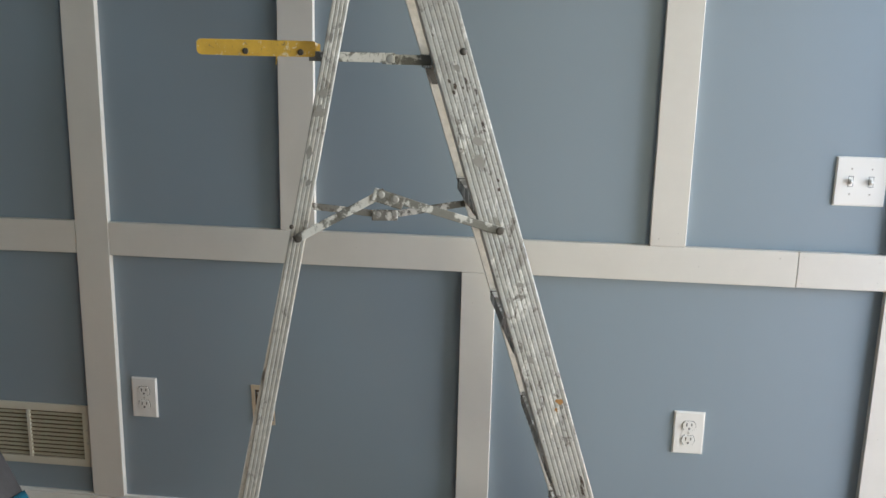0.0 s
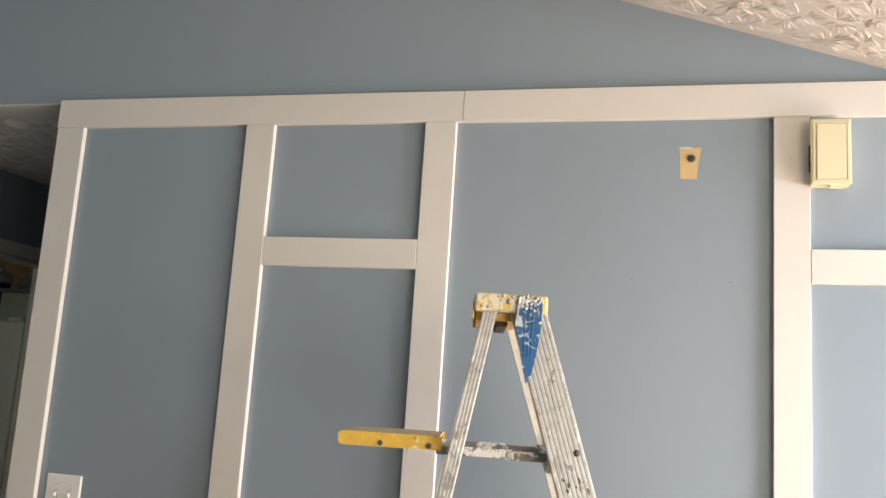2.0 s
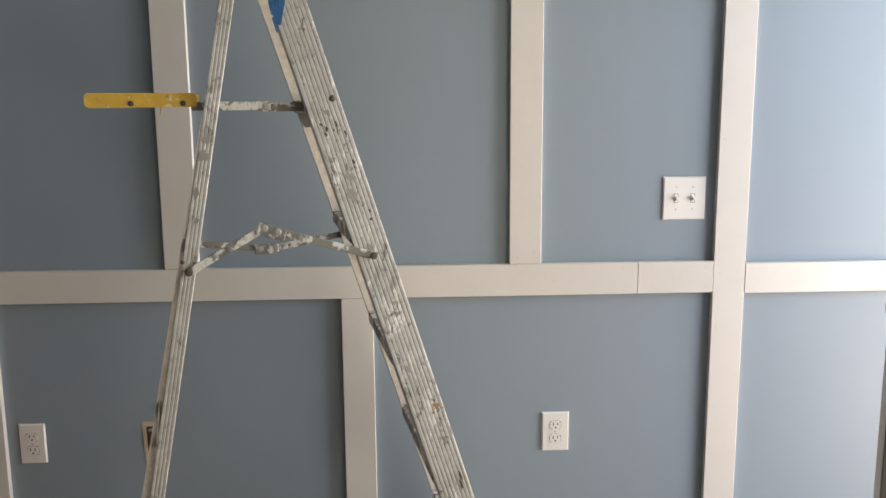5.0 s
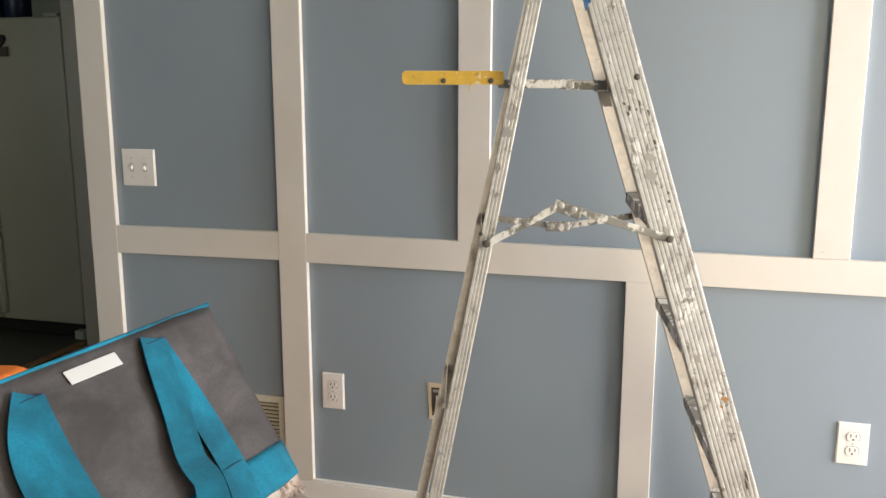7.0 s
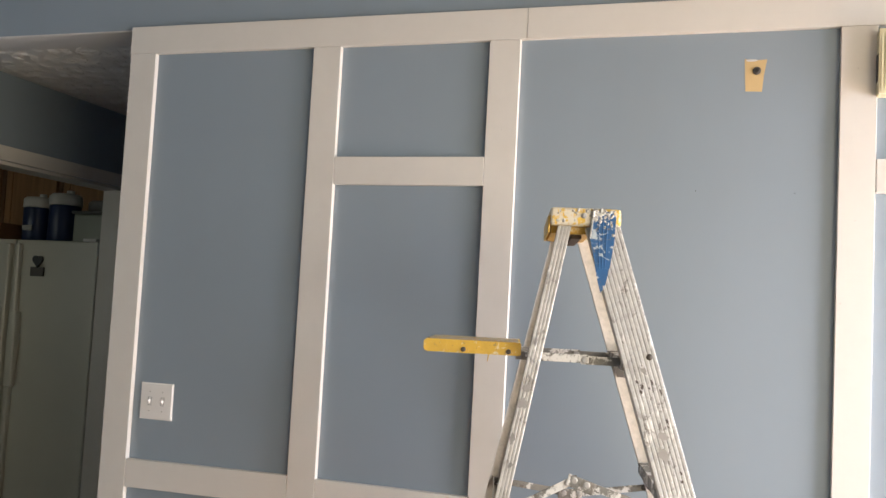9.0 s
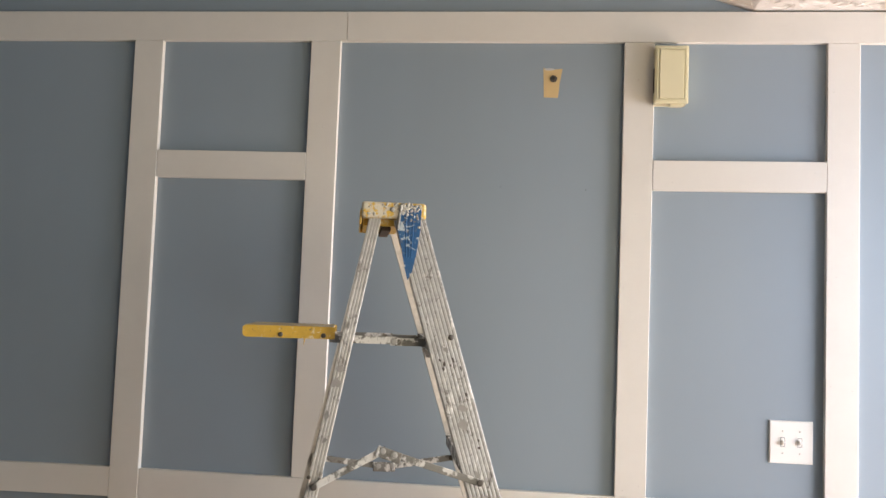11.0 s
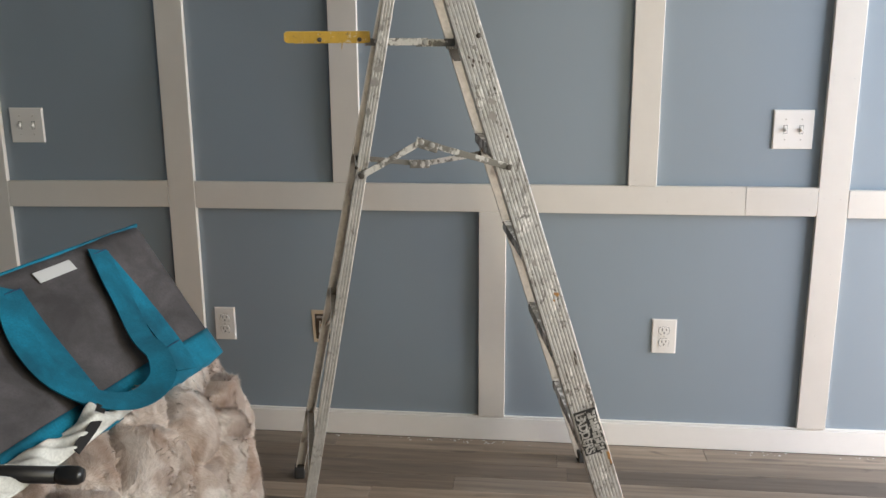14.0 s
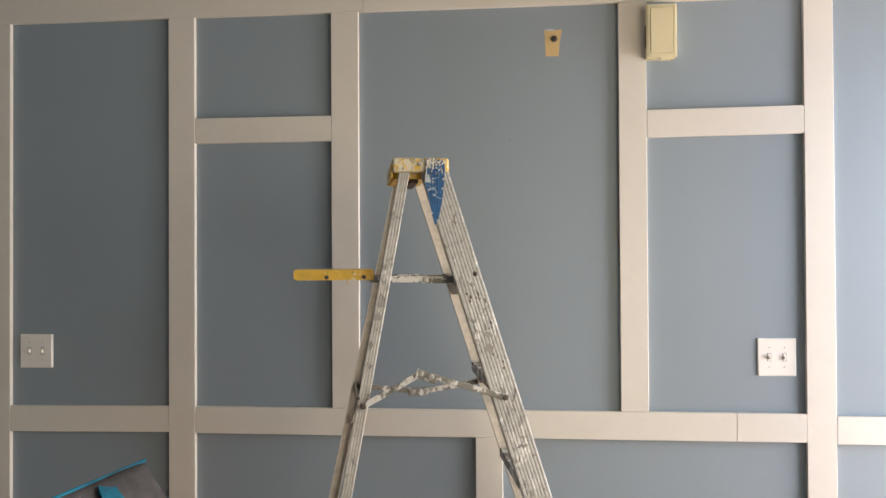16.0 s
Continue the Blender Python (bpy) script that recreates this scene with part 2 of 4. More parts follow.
M_SPOT = plain("dried_dark_paint", (0.075, 0.055, 0.042), 0.6, 0, 0.3)
M_SCRAPE = plain("scraped_aluminium", (0.285, 0.272, 0.25), 0.5, 0.2, 0.35, 90)
M_NAIL = plain("filled_nail_head", (0.56, 0.53, 0.48), 0.6)
M_DECAL = spattered("worn_black_decal", (0.014, 0.014, 0.014), (0.50, 0.485, 0.455), 0.545, 0.6, 60)
M_SLAT = plain("shaded_cream_enamel", (0.46, 0.42, 0.31), 0.55, 0, 0.12)
M_DUCT = plain("brown_duct_backing", (0.105, 0.078, 0.045), 0.9)
M_TEAL = felt("teal_webbing", (0.004, 0.132, 0.212))
M_FELT = felt("grey_felt", (0.072, 0.066, 0.069))
M_LABEL = plain("white_label", (0.56, 0.56, 0.56), 0.7)
M_FUR = fur_cloth("faux_fur")
M_WHITE_CLOTH = felt("white_cloth", (0.52, 0.515, 0.48))
M_BLACK = plain("black_plastic", (0.012, 0.012, 0.013), 0.35)
M_ORANGE = plain("orange_fabric", (0.85, 0.22, 0.03), 0.7)
M_FRIDGE = plain("almond_fridge_enamel", (0.60, 0.59, 0.51), 0.32, 0, 0.04, 30, 0.15)
M_GASKET = plain("grey_gasket", (0.12, 0.12, 0.115), 0.6)
M_WOOD = cabinet_wood("oak_cabinet")
M_NAVY = plain("navy_plastic", (0.015, 0.028, 0.085), 0.35)
M_LID = plain("white_lid", (0.66, 0.65, 0.61), 0.4)
M_CLEAR = plain("cloudy_plastic_box", (0.34, 0.36, 0.30), 0.25)
M_CARTON = plain("brown_carton", (0.20, 0.10, 0.05), 0.7)
M_DOOR = plain("grey_door_paint", (0.125, 0.125, 0.113), 0.45, 0, 0.06)
M_BRASS = plain("satin_nickel", (0.45, 0.43, 0.40), 0.3, 0.9)
M_TILE = plain("dark_kitchen_floor", (0.10, 0.105, 0.09), 0.5, 0, 0.25)
M_GROUND = plain("porch_concrete", (0.42, 0.40, 0.37), 0.9)
M_SCREW = plain("painted_screw", (0.50, 0.47, 0.42), 0.4, 0.4)


# ---------------------------------------------------------------- building helpers
def mesh_of(bm, name, material, smooth=False):
    me = bpy.data.meshes.new(name)
    bmesh.ops.recalc_face_normals(bm, faces=bm.faces)
    bm.to_mesh(me)
    bm.free()
    for mat in material if isinstance(material, (list, tuple)) else (material,):
        me.materials.append(mat)
    if smooth:
        me.polygons.foreach_set("use_smooth", [True] * len(me.polygons))
    return me


def part(name, bm, material, parent=None, label="", smooth=False):
    ob = new(name, mesh_of(bm, name, material, smooth))
    ob.parent = parent
    return tagged(ob, label)


def thing(name, label, category, group="", at=None):
    ob = new(name)
    ob.empty_display_size = 0.05
    if at is not None:
        ob.matrix_world = at
    return tagged(ob, label, category, group)


def box(x0, x1, y0, y1, z0, z1, bevel=0.0, segments=2):
    bm = bmesh.new()
    bmesh.ops.create_cube(bm, size=1, matrix=Matrix.Translation(((x0 + x1) / 2, (y0 + y1) / 2, (z0 + z1) / 2)) @ Matrix.Diagonal((abs(x1 - x0), abs(y1 - y0), abs(z1 - z0), 1)))
    if bevel:
        bmesh.ops.bevel(bm, geom=bm.edges[:], offset=bevel, segments=segments, affect="EDGES", profile=0.6)
    return bm


def joined(*bms):
    """One bmesh out of several."""
    out = bmesh.new()
    for b in bms:
        me = bpy.data.meshes.new("tmp")
        b.to_mesh(me)
        b.free()
        out.from_mesh(me)
        bpy.data.meshes.remove(me)
    return out


def moved(bm, m):
    bmesh.ops.transform(bm, matrix=m, verts=bm.verts)
    return bm


def tube(a, b, r, sides=16, r2=None, bevel=0.0):
    """A round bar from a to b."""
    a, b = Vector(a), Vector(b)
    bm = bmesh.new()
    bmesh.ops.create_cone(bm, cap_ends=True, segments=sides, radius1=r, radius2=r if r2 is None else r2, depth=(b - a).length)
    if bevel:
        bmesh.ops.bevel(bm, geom=[e for e in bm.edges if len(e.link_faces) == 2 and any(len(f.verts) > 4 for f in e.link_faces)], offset=bevel, segments=2, affect="EDGES")
    turn = (b - a).to_track_quat("Z", "Y").to_matrix().to_4x4()
    return moved(bm, Matrix.Translation((a + b) / 2) @ turn)


def extruded(profile, depth):
    """A closed outline in x, z, pushed along y from 0 to depth."""
    bm = bmesh.new()
    f = bm.faces.new([bm.verts.new((x, 0, z)) for x, z in profile])
    r = bmesh.ops.extrude_face_region(bm, geom=[f])
    bmesh.ops.translate(bm, verts=[v for v in r["geom"] if isinstance(v, bmesh.types.BMVert)], vec=(0, depth, 0))
    return bm


def lathe(profile, sides=28):
    """A turned shape round z from (radius, z) pairs."""
    bm = bmesh.new()
    rings = []
    for r, z in profile:
        rings.append([bm.verts.new((r * math.cos(2 * math.pi * k / sides), r * math.sin(2 * math.pi * k / sides), z)) for k in range(sides)])
    for a, b in zip(rings, rings[1:]):
        for k in range(sides):
            bm.faces.new((a[k], a[(k + 1) % sides], b[(k + 1) % sides], b[k]))
    bm.faces.new(rings[0])
    bm.faces.new(rings[-1])
    return bm


def structure(name, bm, material, label, category):
    return tagged(part(name, bm, material), label, category, kind="structure")


# ---------------------------------------------------------------- the setting
FACE, BACK = 0.018, 0.14          # main wall: painted face and back
LEFT_END, RIGHT = -0.66, 2.95
SPRING_X, SPRING_Z, PITCH = 1.839, 2.256, 0.334
LEFT_X, REAR = -1.59, -4.6


def vault(x):
    return SPRING_Z + max(0.0, SPRING_X - x) * PITCH


profile = [(LEFT_END, 0), (RIGHT, 0), (RIGHT, SPRING_Z), (SPRING_X, SPRING_Z), (LEFT_X, vault(LEFT_X)), (LEFT_X, 2.247), (LEFT_END, 2.247)]
main_wall = structure("wall_north", moved(extruded(profile, BACK - FACE), Matrix.Translation((0, FACE, 0))), M_WALL, "blue-grey painted wall rising to the vaulted ceiling, with white battens", "wall")

# right wall with the front door opening and a window opening
DOOR_Y0, DOOR_Y1, DOOR_Z = -0.93, -0.06, 2.03
WIN_Y0, WIN_Y1, WIN_Z0, WIN_Z1 = -3.42, -1.28, 0.62, 2.08
east = joined(box(RIGHT, RIGHT + 0.12, DOOR_Y1, 0.14, 0, 2.256), box(RIGHT, RIGHT + 0.12, DOOR_Y0, DOOR_Y1, DOOR_Z, 2.256),
              box(RIGHT, RIGHT + 0.12, WIN_Y1, DOOR_Y0, 0, 2.256), box(RIGHT, RIGHT + 0.12, WIN_Y0, WIN_Y1, 0, WIN_Z0),
              box(RIGHT, RIGHT + 0.12, WIN_Y0, WIN_Y1, WIN_Z1, 2.256), box(RIGHT, RIGHT + 0.12, REAR, WIN_Y0, 0, 2.256))
structure("wall_east", east, M_WALL, "blue-grey wall with the front door opening", "wall")
structure("wall_south", moved(extruded([(LEFT_X, 0), (RIGHT, 0), (RIGHT, SPRING_Z), (SPRING_X, SPRING_Z), (LEFT_X, vault(LEFT_X))], 0.12), Matrix.Translation((0, REAR - 0.12, 0))), M_WALL, "plain blue-grey wall closing the living room", "wall")

# wall with the kitchen doorway
KD0, KD1, KDZ = 0.37, 1.262, 1.890
west = joined(box(LEFT_X - 0.12, LEFT_X, REAR, KD0, 0, 2.262), box(LEFT_X - 0.12, LEFT_X, KD0, KD1, KDZ, 2.262),
              box(LEFT_X - 0.12, LEFT_X, KD1, 2.6, 0, 2.262), box(LEFT_X - 0.12, LEFT_X, REAR, 0.14, 2.262, vault(LEFT_X)))
structure("wall_west", west, M_WALL, "blue-grey wall with the cased kitchen doorway", "wall")
structure("wall_hall_end", box(LEFT_X, LEFT_END + 0.3, 2.6, 2.72, 0, 2.262), M_WALL, "blue-grey wall at the end of the hall", "wall")
structure("wall_hall_side", box(LEFT_END + 0.18, LEFT_END + 0.30, 0.14, 2.6, 0, 2.262), M_WALL, "blue-grey wall along the hall", "wall")
structure("wall_kitchen", joined(box(-4.1, -3.98, -1.9, 2.4, 0, 2.262), box(-4.1, LEFT_X - 0.12, 2.3, 2.42, 0, 2.262), box(-4.1, LEFT_X - 0.12, -1.98, -1.86, 0, 2.262)), M_WALL, "kitchen walls beyond the doorway", "wall")
structure("ceiling_kitchen", box(-4.1, LEFT_X - 0.12, -1.98, 0.14, 2.262, 2.33), M_CEIL, "white textured ceiling over the kitchen", "ceiling")


# vaulted ceiling with its stomped strokes raised from the surface
def stomp_strokes(bm, rng, flat, x0, x1, y0, y1, step):
    nx, ny = int((x1 - x0) / step), int((y1 - y0) / step)
    for i in range(nx + 1):
        for j in range(ny + 1):
            cx, cy = x0 + (i + rng.uniform(0.1, 0.9)) * step, y0 + (j + rng.uniform(0.1, 0.9)) * step
            for k in range(rng.randint(26, 38)):
                ang, start, length = rng.uniform(0, 6.283), rng.uniform(0.008, 0.030), rng.uniform(0.014, 0.046)
                w, h = rng.uniform(0.0007, 0.0015), rng.uniform(0.0009, 0.0022)
                d, n = Vector((math.cos(ang), math.sin(ang))), Vector((-math.sin(ang), math.cos(ang)))
                bend = n * rng.uniform(-0.005, 0.005)
                pts = [Vector((cx, cy)) + d * (start + length * s) + bend * s * s for s in (0, 0.3, 0.7, 1.0)]
                if not all(x0 < p.x < x1 and y0 < p.y < y1 for p in pts):
                    continue
                rows = []
                for p, g in zip(pts, (0.35, 1.0, 0.9, 0.2)):
                    base = flat if flat else vault(p.x)
                    a, c = p - n * w * g, p + n * w * g
                    za, zc = (base, base) if flat else (vault(a.x), vault(c.x))
                    rows.append([bm.verts.new((a.x, a.y, za)), bm.verts.new((p.x, p.y, base - h * g)), bm.verts.new((c.x, c.y, zc))])
                for r, s in zip(rows, rows[1:]):
                    bm.faces.new((r[0], r[1], s[1], s[0]))
                    bm.faces.new((r[1], r[2], s[2], s[1]))


rng = random.Random(5)
roof = extruded([(SPRING_X, SPRING_Z), (RIGHT, SPRING_Z), (RIGHT, SPRING_Z + 0.1), (SPRING_X - 0.02, SPRING_Z + 0.1), (LEFT_X, vault(LEFT_X) + 0.1), (LEFT_X, vault(LEFT_X))], FACE - REAR)
moved(roof, Matrix.Translation((0, REAR, 0)))
bmesh.ops.recalc_face_normals(roof, faces=roof.faces)
stomp_strokes(roof, rng, SPRING_Z, SPRING_X + 0.004, RIGHT - 0.01, -1.1, FACE - 0.022, 0.080)
stomp_strokes(roof, rng, None, 0.75, SPRING_X - 0.004, -1.1, FACE - 0.022, 0.080)
HALL_Z = 2.247
hall_roof = joined(box(-4.1, LEFT_END + 0.3, 0.14, 2.7, HALL_Z, 2.33), box(LEFT_X, LEFT_END - 0.001, FACE + 0.001, 0.1395, HALL_Z - 0.004, HALL_Z - 0.0004))
stomp_strokes(hall_roof, rng, HALL_Z, LEFT_X + 0.02, LEFT_END + 0.15, 0.16, 1.4, 0.085)
structure("ceiling_hall", hall_roof, M_CEIL, "white textured ceiling over hall and kitchen", "ceiling")
structure("ceiling", roof, M_CEIL, "white stomp-textured vaulted ceiling with a flat eave strip", "ceiling")

structure("ground", box(RIGHT + 0.12, 60, -40, 40, -0.25, -0.05), M_GROUND, "sunlit concrete porch outside the door", "ground")
structure("floor_kitchen", box(-4.1, LEFT_X - 0.13, -1.98, 2.4, -0.05, -0.002), M_TILE, "dark sheet flooring in the kitchen", "floor")
structure("threshold", box(LEFT_X - 0.19, LEFT_X - 0.135, KD0 - 0.1, KD1 + 0.02, -0.002, 0.006, 0.002), M_WOOD, "wooden threshold strip in the kitchen doorway", "trim")

# casing of the kitchen doorway
CW = 0.060
case = joined(box(LEFT_X, LEFT_X + 0.014, KD0 - CW, KD1 + CW, KDZ, KDZ + CW, 0.003), box(LEFT_X, LEFT_X + 0.014, KD0 - CW, KD0, 0, KDZ - 0.0005, 0.003), box(LEFT_X, LEFT_X + 0.014, KD1, KD1 + CW, 0, KDZ - 0.0005, 0.003),
              box(LEFT_X - 0.12, LEFT_X - 0.001, KD1 - 0.016, KD1 - 0.001, 0, KDZ - 0.001, 0.001), box(LEFT_X - 0.12, LEFT_X - 0.001, KD0 + 0.001, KD0 + 0.016, 0, KDZ - 0.001, 0.001),
              box(LEFT_X - 0.12, LEFT_X - 0.001, KD0 + 0.017, KD1 - 0.017, KDZ - 0.016, KDZ - 0.001, 0.001))
structure("trim_kitchen_door", case, M_TRIM, "white painted casing round the kitchen doorway", "trim")

# baseboard
structure("baseboard", joined(box(LEFT_END, RIGHT, 0.003, FACE, 0, 0.079, 0.002), box(LEFT_END, RIGHT, 0.006, FACE, 0.0795, 0.086, 0.003)), M_BASE, "white painted baseboard along the panelled wall", "baseboard")

# ---------------------------------------------------------------- battens of the panelled wall
BZ, R0, R1, H0, H1, T0, T1 = 0.0865, 0.779, 0.867, 1.737, 1.822, 2.160, 2.250
COL = {"A": (-0.655, -0.560), "B": (0.000, 0.090), "C": (0.553, 0.643), "D": (1.479, 1.565), "E": (2.043, 2.131), "L": (1.020, 1.106)}


def batten(x0, x1, z0, z1, label, proud=0.0, sag=0.0):
    """One board with eased edges; proud lifts its face, sag tilts one end by a hair."""
    bm = box(x0, x1, -proud, FACE, z0, z1, 0.0012, 1)
    if sag:
        for v in bm.verts:
            v.co.z += sag * (v.co.x - x0) / (x1 - x0)
    ob = part("batten", bm, M_TRIM)
    return tagged(ob, label, "batten", "battens on the panelled wall", "structure")


UP, ACROSS = "white painted upright wooden batten on the blue-grey wall", "white painted horizontal wooden batten on the blue-grey wall"
for key in "ABCDE":
    x0, x1 = COL[key]
    if key in "ABE":
        batten(x0, x1, BZ, T0 - 0.0006, UP, 0.0004 * (key == "B"))
    else:
        batten(x0, x1, R1 + 0.0006, T0 - 0.0006, UP)
batten(*COL["L"], BZ, R0 - 0.0006, UP)
batten(LEFT_END + 0.002, 0.66, T0, T1, ACROSS)
batten(0.661, RIGHT - 0.002, T0, T1, ACROSS, 0.0006)
batten(COL["A"][1] + 0.001, COL["B"][0] - 0.0008, R0 - 0.004, R1 - 0.005, ACROSS, 0.0, 0.006)
batten(COL["B"][1] + 0.0008, 1.8325, R0, R1, ACROSS)
batten(1.8328, COL["E"][0] - 0.0008, R0 + 0.0005, R1 + 0.0002, ACROSS, 0.0006)
batten(COL["E"][1] + 0.001, RIGHT - 0.002, R0 - 0.003, R1 - 0.007, ACROSS, 0.0004)
batten(COL["B"][1] + 0.0008, COL["C"][0] - 0.0008, H0 + 0.002, H1, ACROSS)
batten(COL["D"][1] + 0.0012, COL["E"][0] - 0.0012, H0 - 0.006, H1 - 0.005, ACROSS, 0.0005, 0.004)

# nail heads in the boards
nail_rng = random.Random(3)
nails = bmesh.new()
spots = [(2.056, 1.20), (2.114, 1.19), (2.06, 0.835), (2.108, 0.833), (1.845, 0.855), (1.845, 0.79), (2.02, 0.85), (2.02, 0.80), (2.15, 0.845), (2.155, 0.79), (1.50, 0.885), (1.545, 0.90), (1.52, 1.66), (1.62, 1.755), (2.01, 1.79), (2.06, 2.02), (2.112, 1.62),
         (1.60, 0.82), (1.79, 0.85), (0.75, 0.83), (1.05, 0.70), (1.08, 0.72), (2.07, 0.40), (2.10, 0.60), (1.52, 2.05), (1.49, 1.45), (0.02, 1.4), (0.6, 1.9), (2.07, 1.5)]
for x, z in spots:
    moved_nail = Matrix.Translation((x, -0.0008, z)) @ Matrix.Rotation(radians(90), 4, "X")
    bmesh.ops.create_cone(nails, cap_ends=True, segments=8, radius1=0.0016, radius2=0.0012, depth=0.0016, matrix=moved_nail)
tagged(part("nail_heads", nails, M_NAIL), "small filled nail heads in the white battens", "nail", kind="stuff")

holes = bmesh.new()
for x, z in ((1.133, 1.733), (1.379, 1.730)):
    bmesh.ops.create_cone(holes, cap_ends=True, segments=8, radius1=0.0013, radius2=0.0013, depth=0.0008, matrix=Matrix.Translation((x, FACE - 0.0003, z)) @ Matrix.Rotation(radians(90), 4, "X"))
tagged(part("nail_holes", holes, M_SLOT), "tiny dark nail holes in the blue-grey wall", "nail hole", kind="stuff")

# ---------------------------------------------------------------- wall fittings
def screw(at, r=0.0028):
    x, y, z = at
    return moved(lathe([(r, 0), (r, 0.0006), (r * 0.6, 0.0013)], 10), Matrix.Translation((x, y, z)) @ Matrix.Rotation(radians(90), 4, "X"))


def switch_plate(x0, x1, z0, z1, ups, label):
    at = Matrix.Translation(((x0 + x1) / 2, FACE, (z0 + z1) / 2))
    w, h = (x1 - x0) / 2, (z1 - z0) / 2
    ob = thing("light_switch", label, "light switch", "light switches", at)
    plate = box(-w, w, -0.0055, 0, -h, h)
    bmesh.ops.bevel(plate, geom=[e for e in plate.edges if all(v.co.y < -0.001 for v in e.verts)], offset=0.003, segments=3, affect="EDGES")
    part("cover_plate", plate, M_PLATE, ob)
    for k, up in zip((-1, 1), ups):
        cx = k * 0.023
        # dark grey rim painted in as the shade round the toggle slot
        part("slot_shadow", box(cx - 0.0060, cx + 0.0060, -0.0058, -0.0045, -0.0128, 0.0128), M_GASKET, ob)
        part("switch_slot", box(cx - 0.0052, cx + 0.0052, -0.0060, -0.0040, -0.012, 0.012, 0.0006, 1), M_PLATE, ob)
        lever = box(-0.0030, 0.0030, -0.0095, 0.004, -0.0045, 0.0045, 0.0012)
        moved(lever, Matrix.Translation((cx, -0.006, 0.002 * up)) @ Matrix.Rotation(radians(28 * up), 4, "X"))
        part("toggle", lever, M_PLATE, ob)
        for s in (-1, 1):
            part("screw", screw((cx, -0.0052, s * 0.030), 0.0024), M_SCREW, ob)
    return ob


switch_plate(-0.532, -0.416, 0.989, 1.103, (1, -1), "white double toggle light switch on the panelled wall")
switch_plate(1.899, 2.016, 0.982, 1.099, (-1, -1), "white double toggle light switch beside a batten, both down")


def outlet(x0, x1, z0, z1):
    at = Matrix.Translation(((x0 + x1) / 2, FACE, (z0 + z1) / 2))
    w, h = (x1 - x0) / 2, (z1 - z0) / 2
    ob = thing("wall_outlet", "white duplex electrical outlet low on the panelled wall", "outlet", "wall outlets", at)
    plate = box(-w, w, -0.0055, 0, -h, h)
    bmesh.ops.bevel(plate, geom=[e for e in plate.edges if all(v.co.y < -0.001 for v in e.verts)], offset=0.003, segments=3, affect="EDGES")
    part("cover_plate", plate, M_PLATE, ob)
    for s in (-1, 1):
        cz = s * 0.0195
        face = bmesh.new()
        bmesh.ops.create_cone(face, cap_ends=True, segments=24, radius1=0.0165, radius2=0.0160, depth=0.003)
        for v in face.verts:
            v.co.y = max(-0.0125, min(0.0125, v.co.y))
        moved(face, Matrix.Translation((0, -0.0062, cz)) @ Matrix.Rotation(radians(90), 4, "X"))
        rim = bmesh.new()
        bmesh.ops.create_cone(rim, cap_ends=True, segments=24, radius1=0.0172, radius2=0.0172, depth=0.0010)
        for v in rim.verts:
            v.co.y = max(-0.0132, min(0.0132, v.co.y))
        moved(rim, Matrix.Translation((0, -0.0056, cz)) @ Matrix.Rotation(radians(90), 4, "X"))
        part("shadow_gap", rim, M_SLOT, ob)
        sock = part("socket", face, M_PLATE, ob)
        part("slot", box(-0.0075, -0.0050, -0.0082, -0.0075, cz - 0.001, cz + 0.008), M_SLOT, sock)
        part("slot", box(0.0050, 0.0075, -0.0082, -0.0075, cz + 0.0005, cz + 0.0075), M_SLOT, sock)
        part("ground_hole", tube((0, -0.0082, cz - 0.007), (0, -0.0075, cz - 0.007), 0.0026, 12), M_SLOT, sock)
    part("screw", screw((0, -0.0054, 0)), M_SCREW, ob)
    return ob


outlet(0.123, 0.194, 0.323, 0.437)
outlet(1.575, 1.652, 0.323, 0.437)

# uncovered box behind the ladder
ob = thing("outlet_box", "uncovered electrical box with torn drywall round it", "outlet box", at=Matrix.Translation((0.494, FACE, 0.378)))
ring_bm = joined(box(-0.033, -0.024, -0.002, 0.0, -0.055, 0.057), box(0.024, 0.027, -0.002, 0.0, -0.055, 0.057), box(-0.0235, 0.0235, -0.002, 0.0, 0.044, 0.057), box(-0.0235, 0.0235, -0.002, 0.0, -0.055, -0.044))
for v in ring_bm.verts:
    v.co.x += 0.003 * math.sin(v.co.z * 90)
part("torn_edge", ring_bm, M_DRYWALL, ob)
# no recess here: the panel's dark colour stands for shade inside the box
part("box_hollow", box(-0.0235, 0.0235, -0.0012, -0.0004, -0.0435, 0.0435), M_HOLLOW, ob, "flat dark panel standing for the box's shaded hollow")
part("wire_end", tube((-0.010, -0.003, -0.02), (-0.006, -0.006, 0.02), 0.0022, 8), M_LID, ob)
part("wire_end", tube((0.004, -0.003, -0.03), (-0.004, -0.007, 0.01), 0.0022, 8), M_TAN, ob)
part("mounting_tab", box(-0.018, 0.004, -0.005, -0.002, 0.030, 0.038, 0.001), M_STEEL, ob)

# return-air grille
VX0, VX1, VZ0, VZ1 = -0.361, -0.003, 0.162, 0.344
ob = thing("air_grille", "cream metal return-air grille with slanted slats low in the wall", "air vent", at=Matrix.Translation((0, FACE, 0)))
fr = joined(box(VX0, VX1, -0.008, -0.001, VZ1 - 0.022, VZ1, 0.002), box(VX0, VX1, -0.008, -0.001, VZ0, VZ0 + 0.022, 0.002), box(VX0, VX0 + 0.022, -0.0078, -0.001, VZ0 + 0.02, VZ1 - 0.02, 0.001),
            box(VX1 - 0.022, VX1, -0.0078, -0.001, VZ0 + 0.02, VZ1 - 0.02, 0.001))
part("frame", fr, M_VENT, ob)
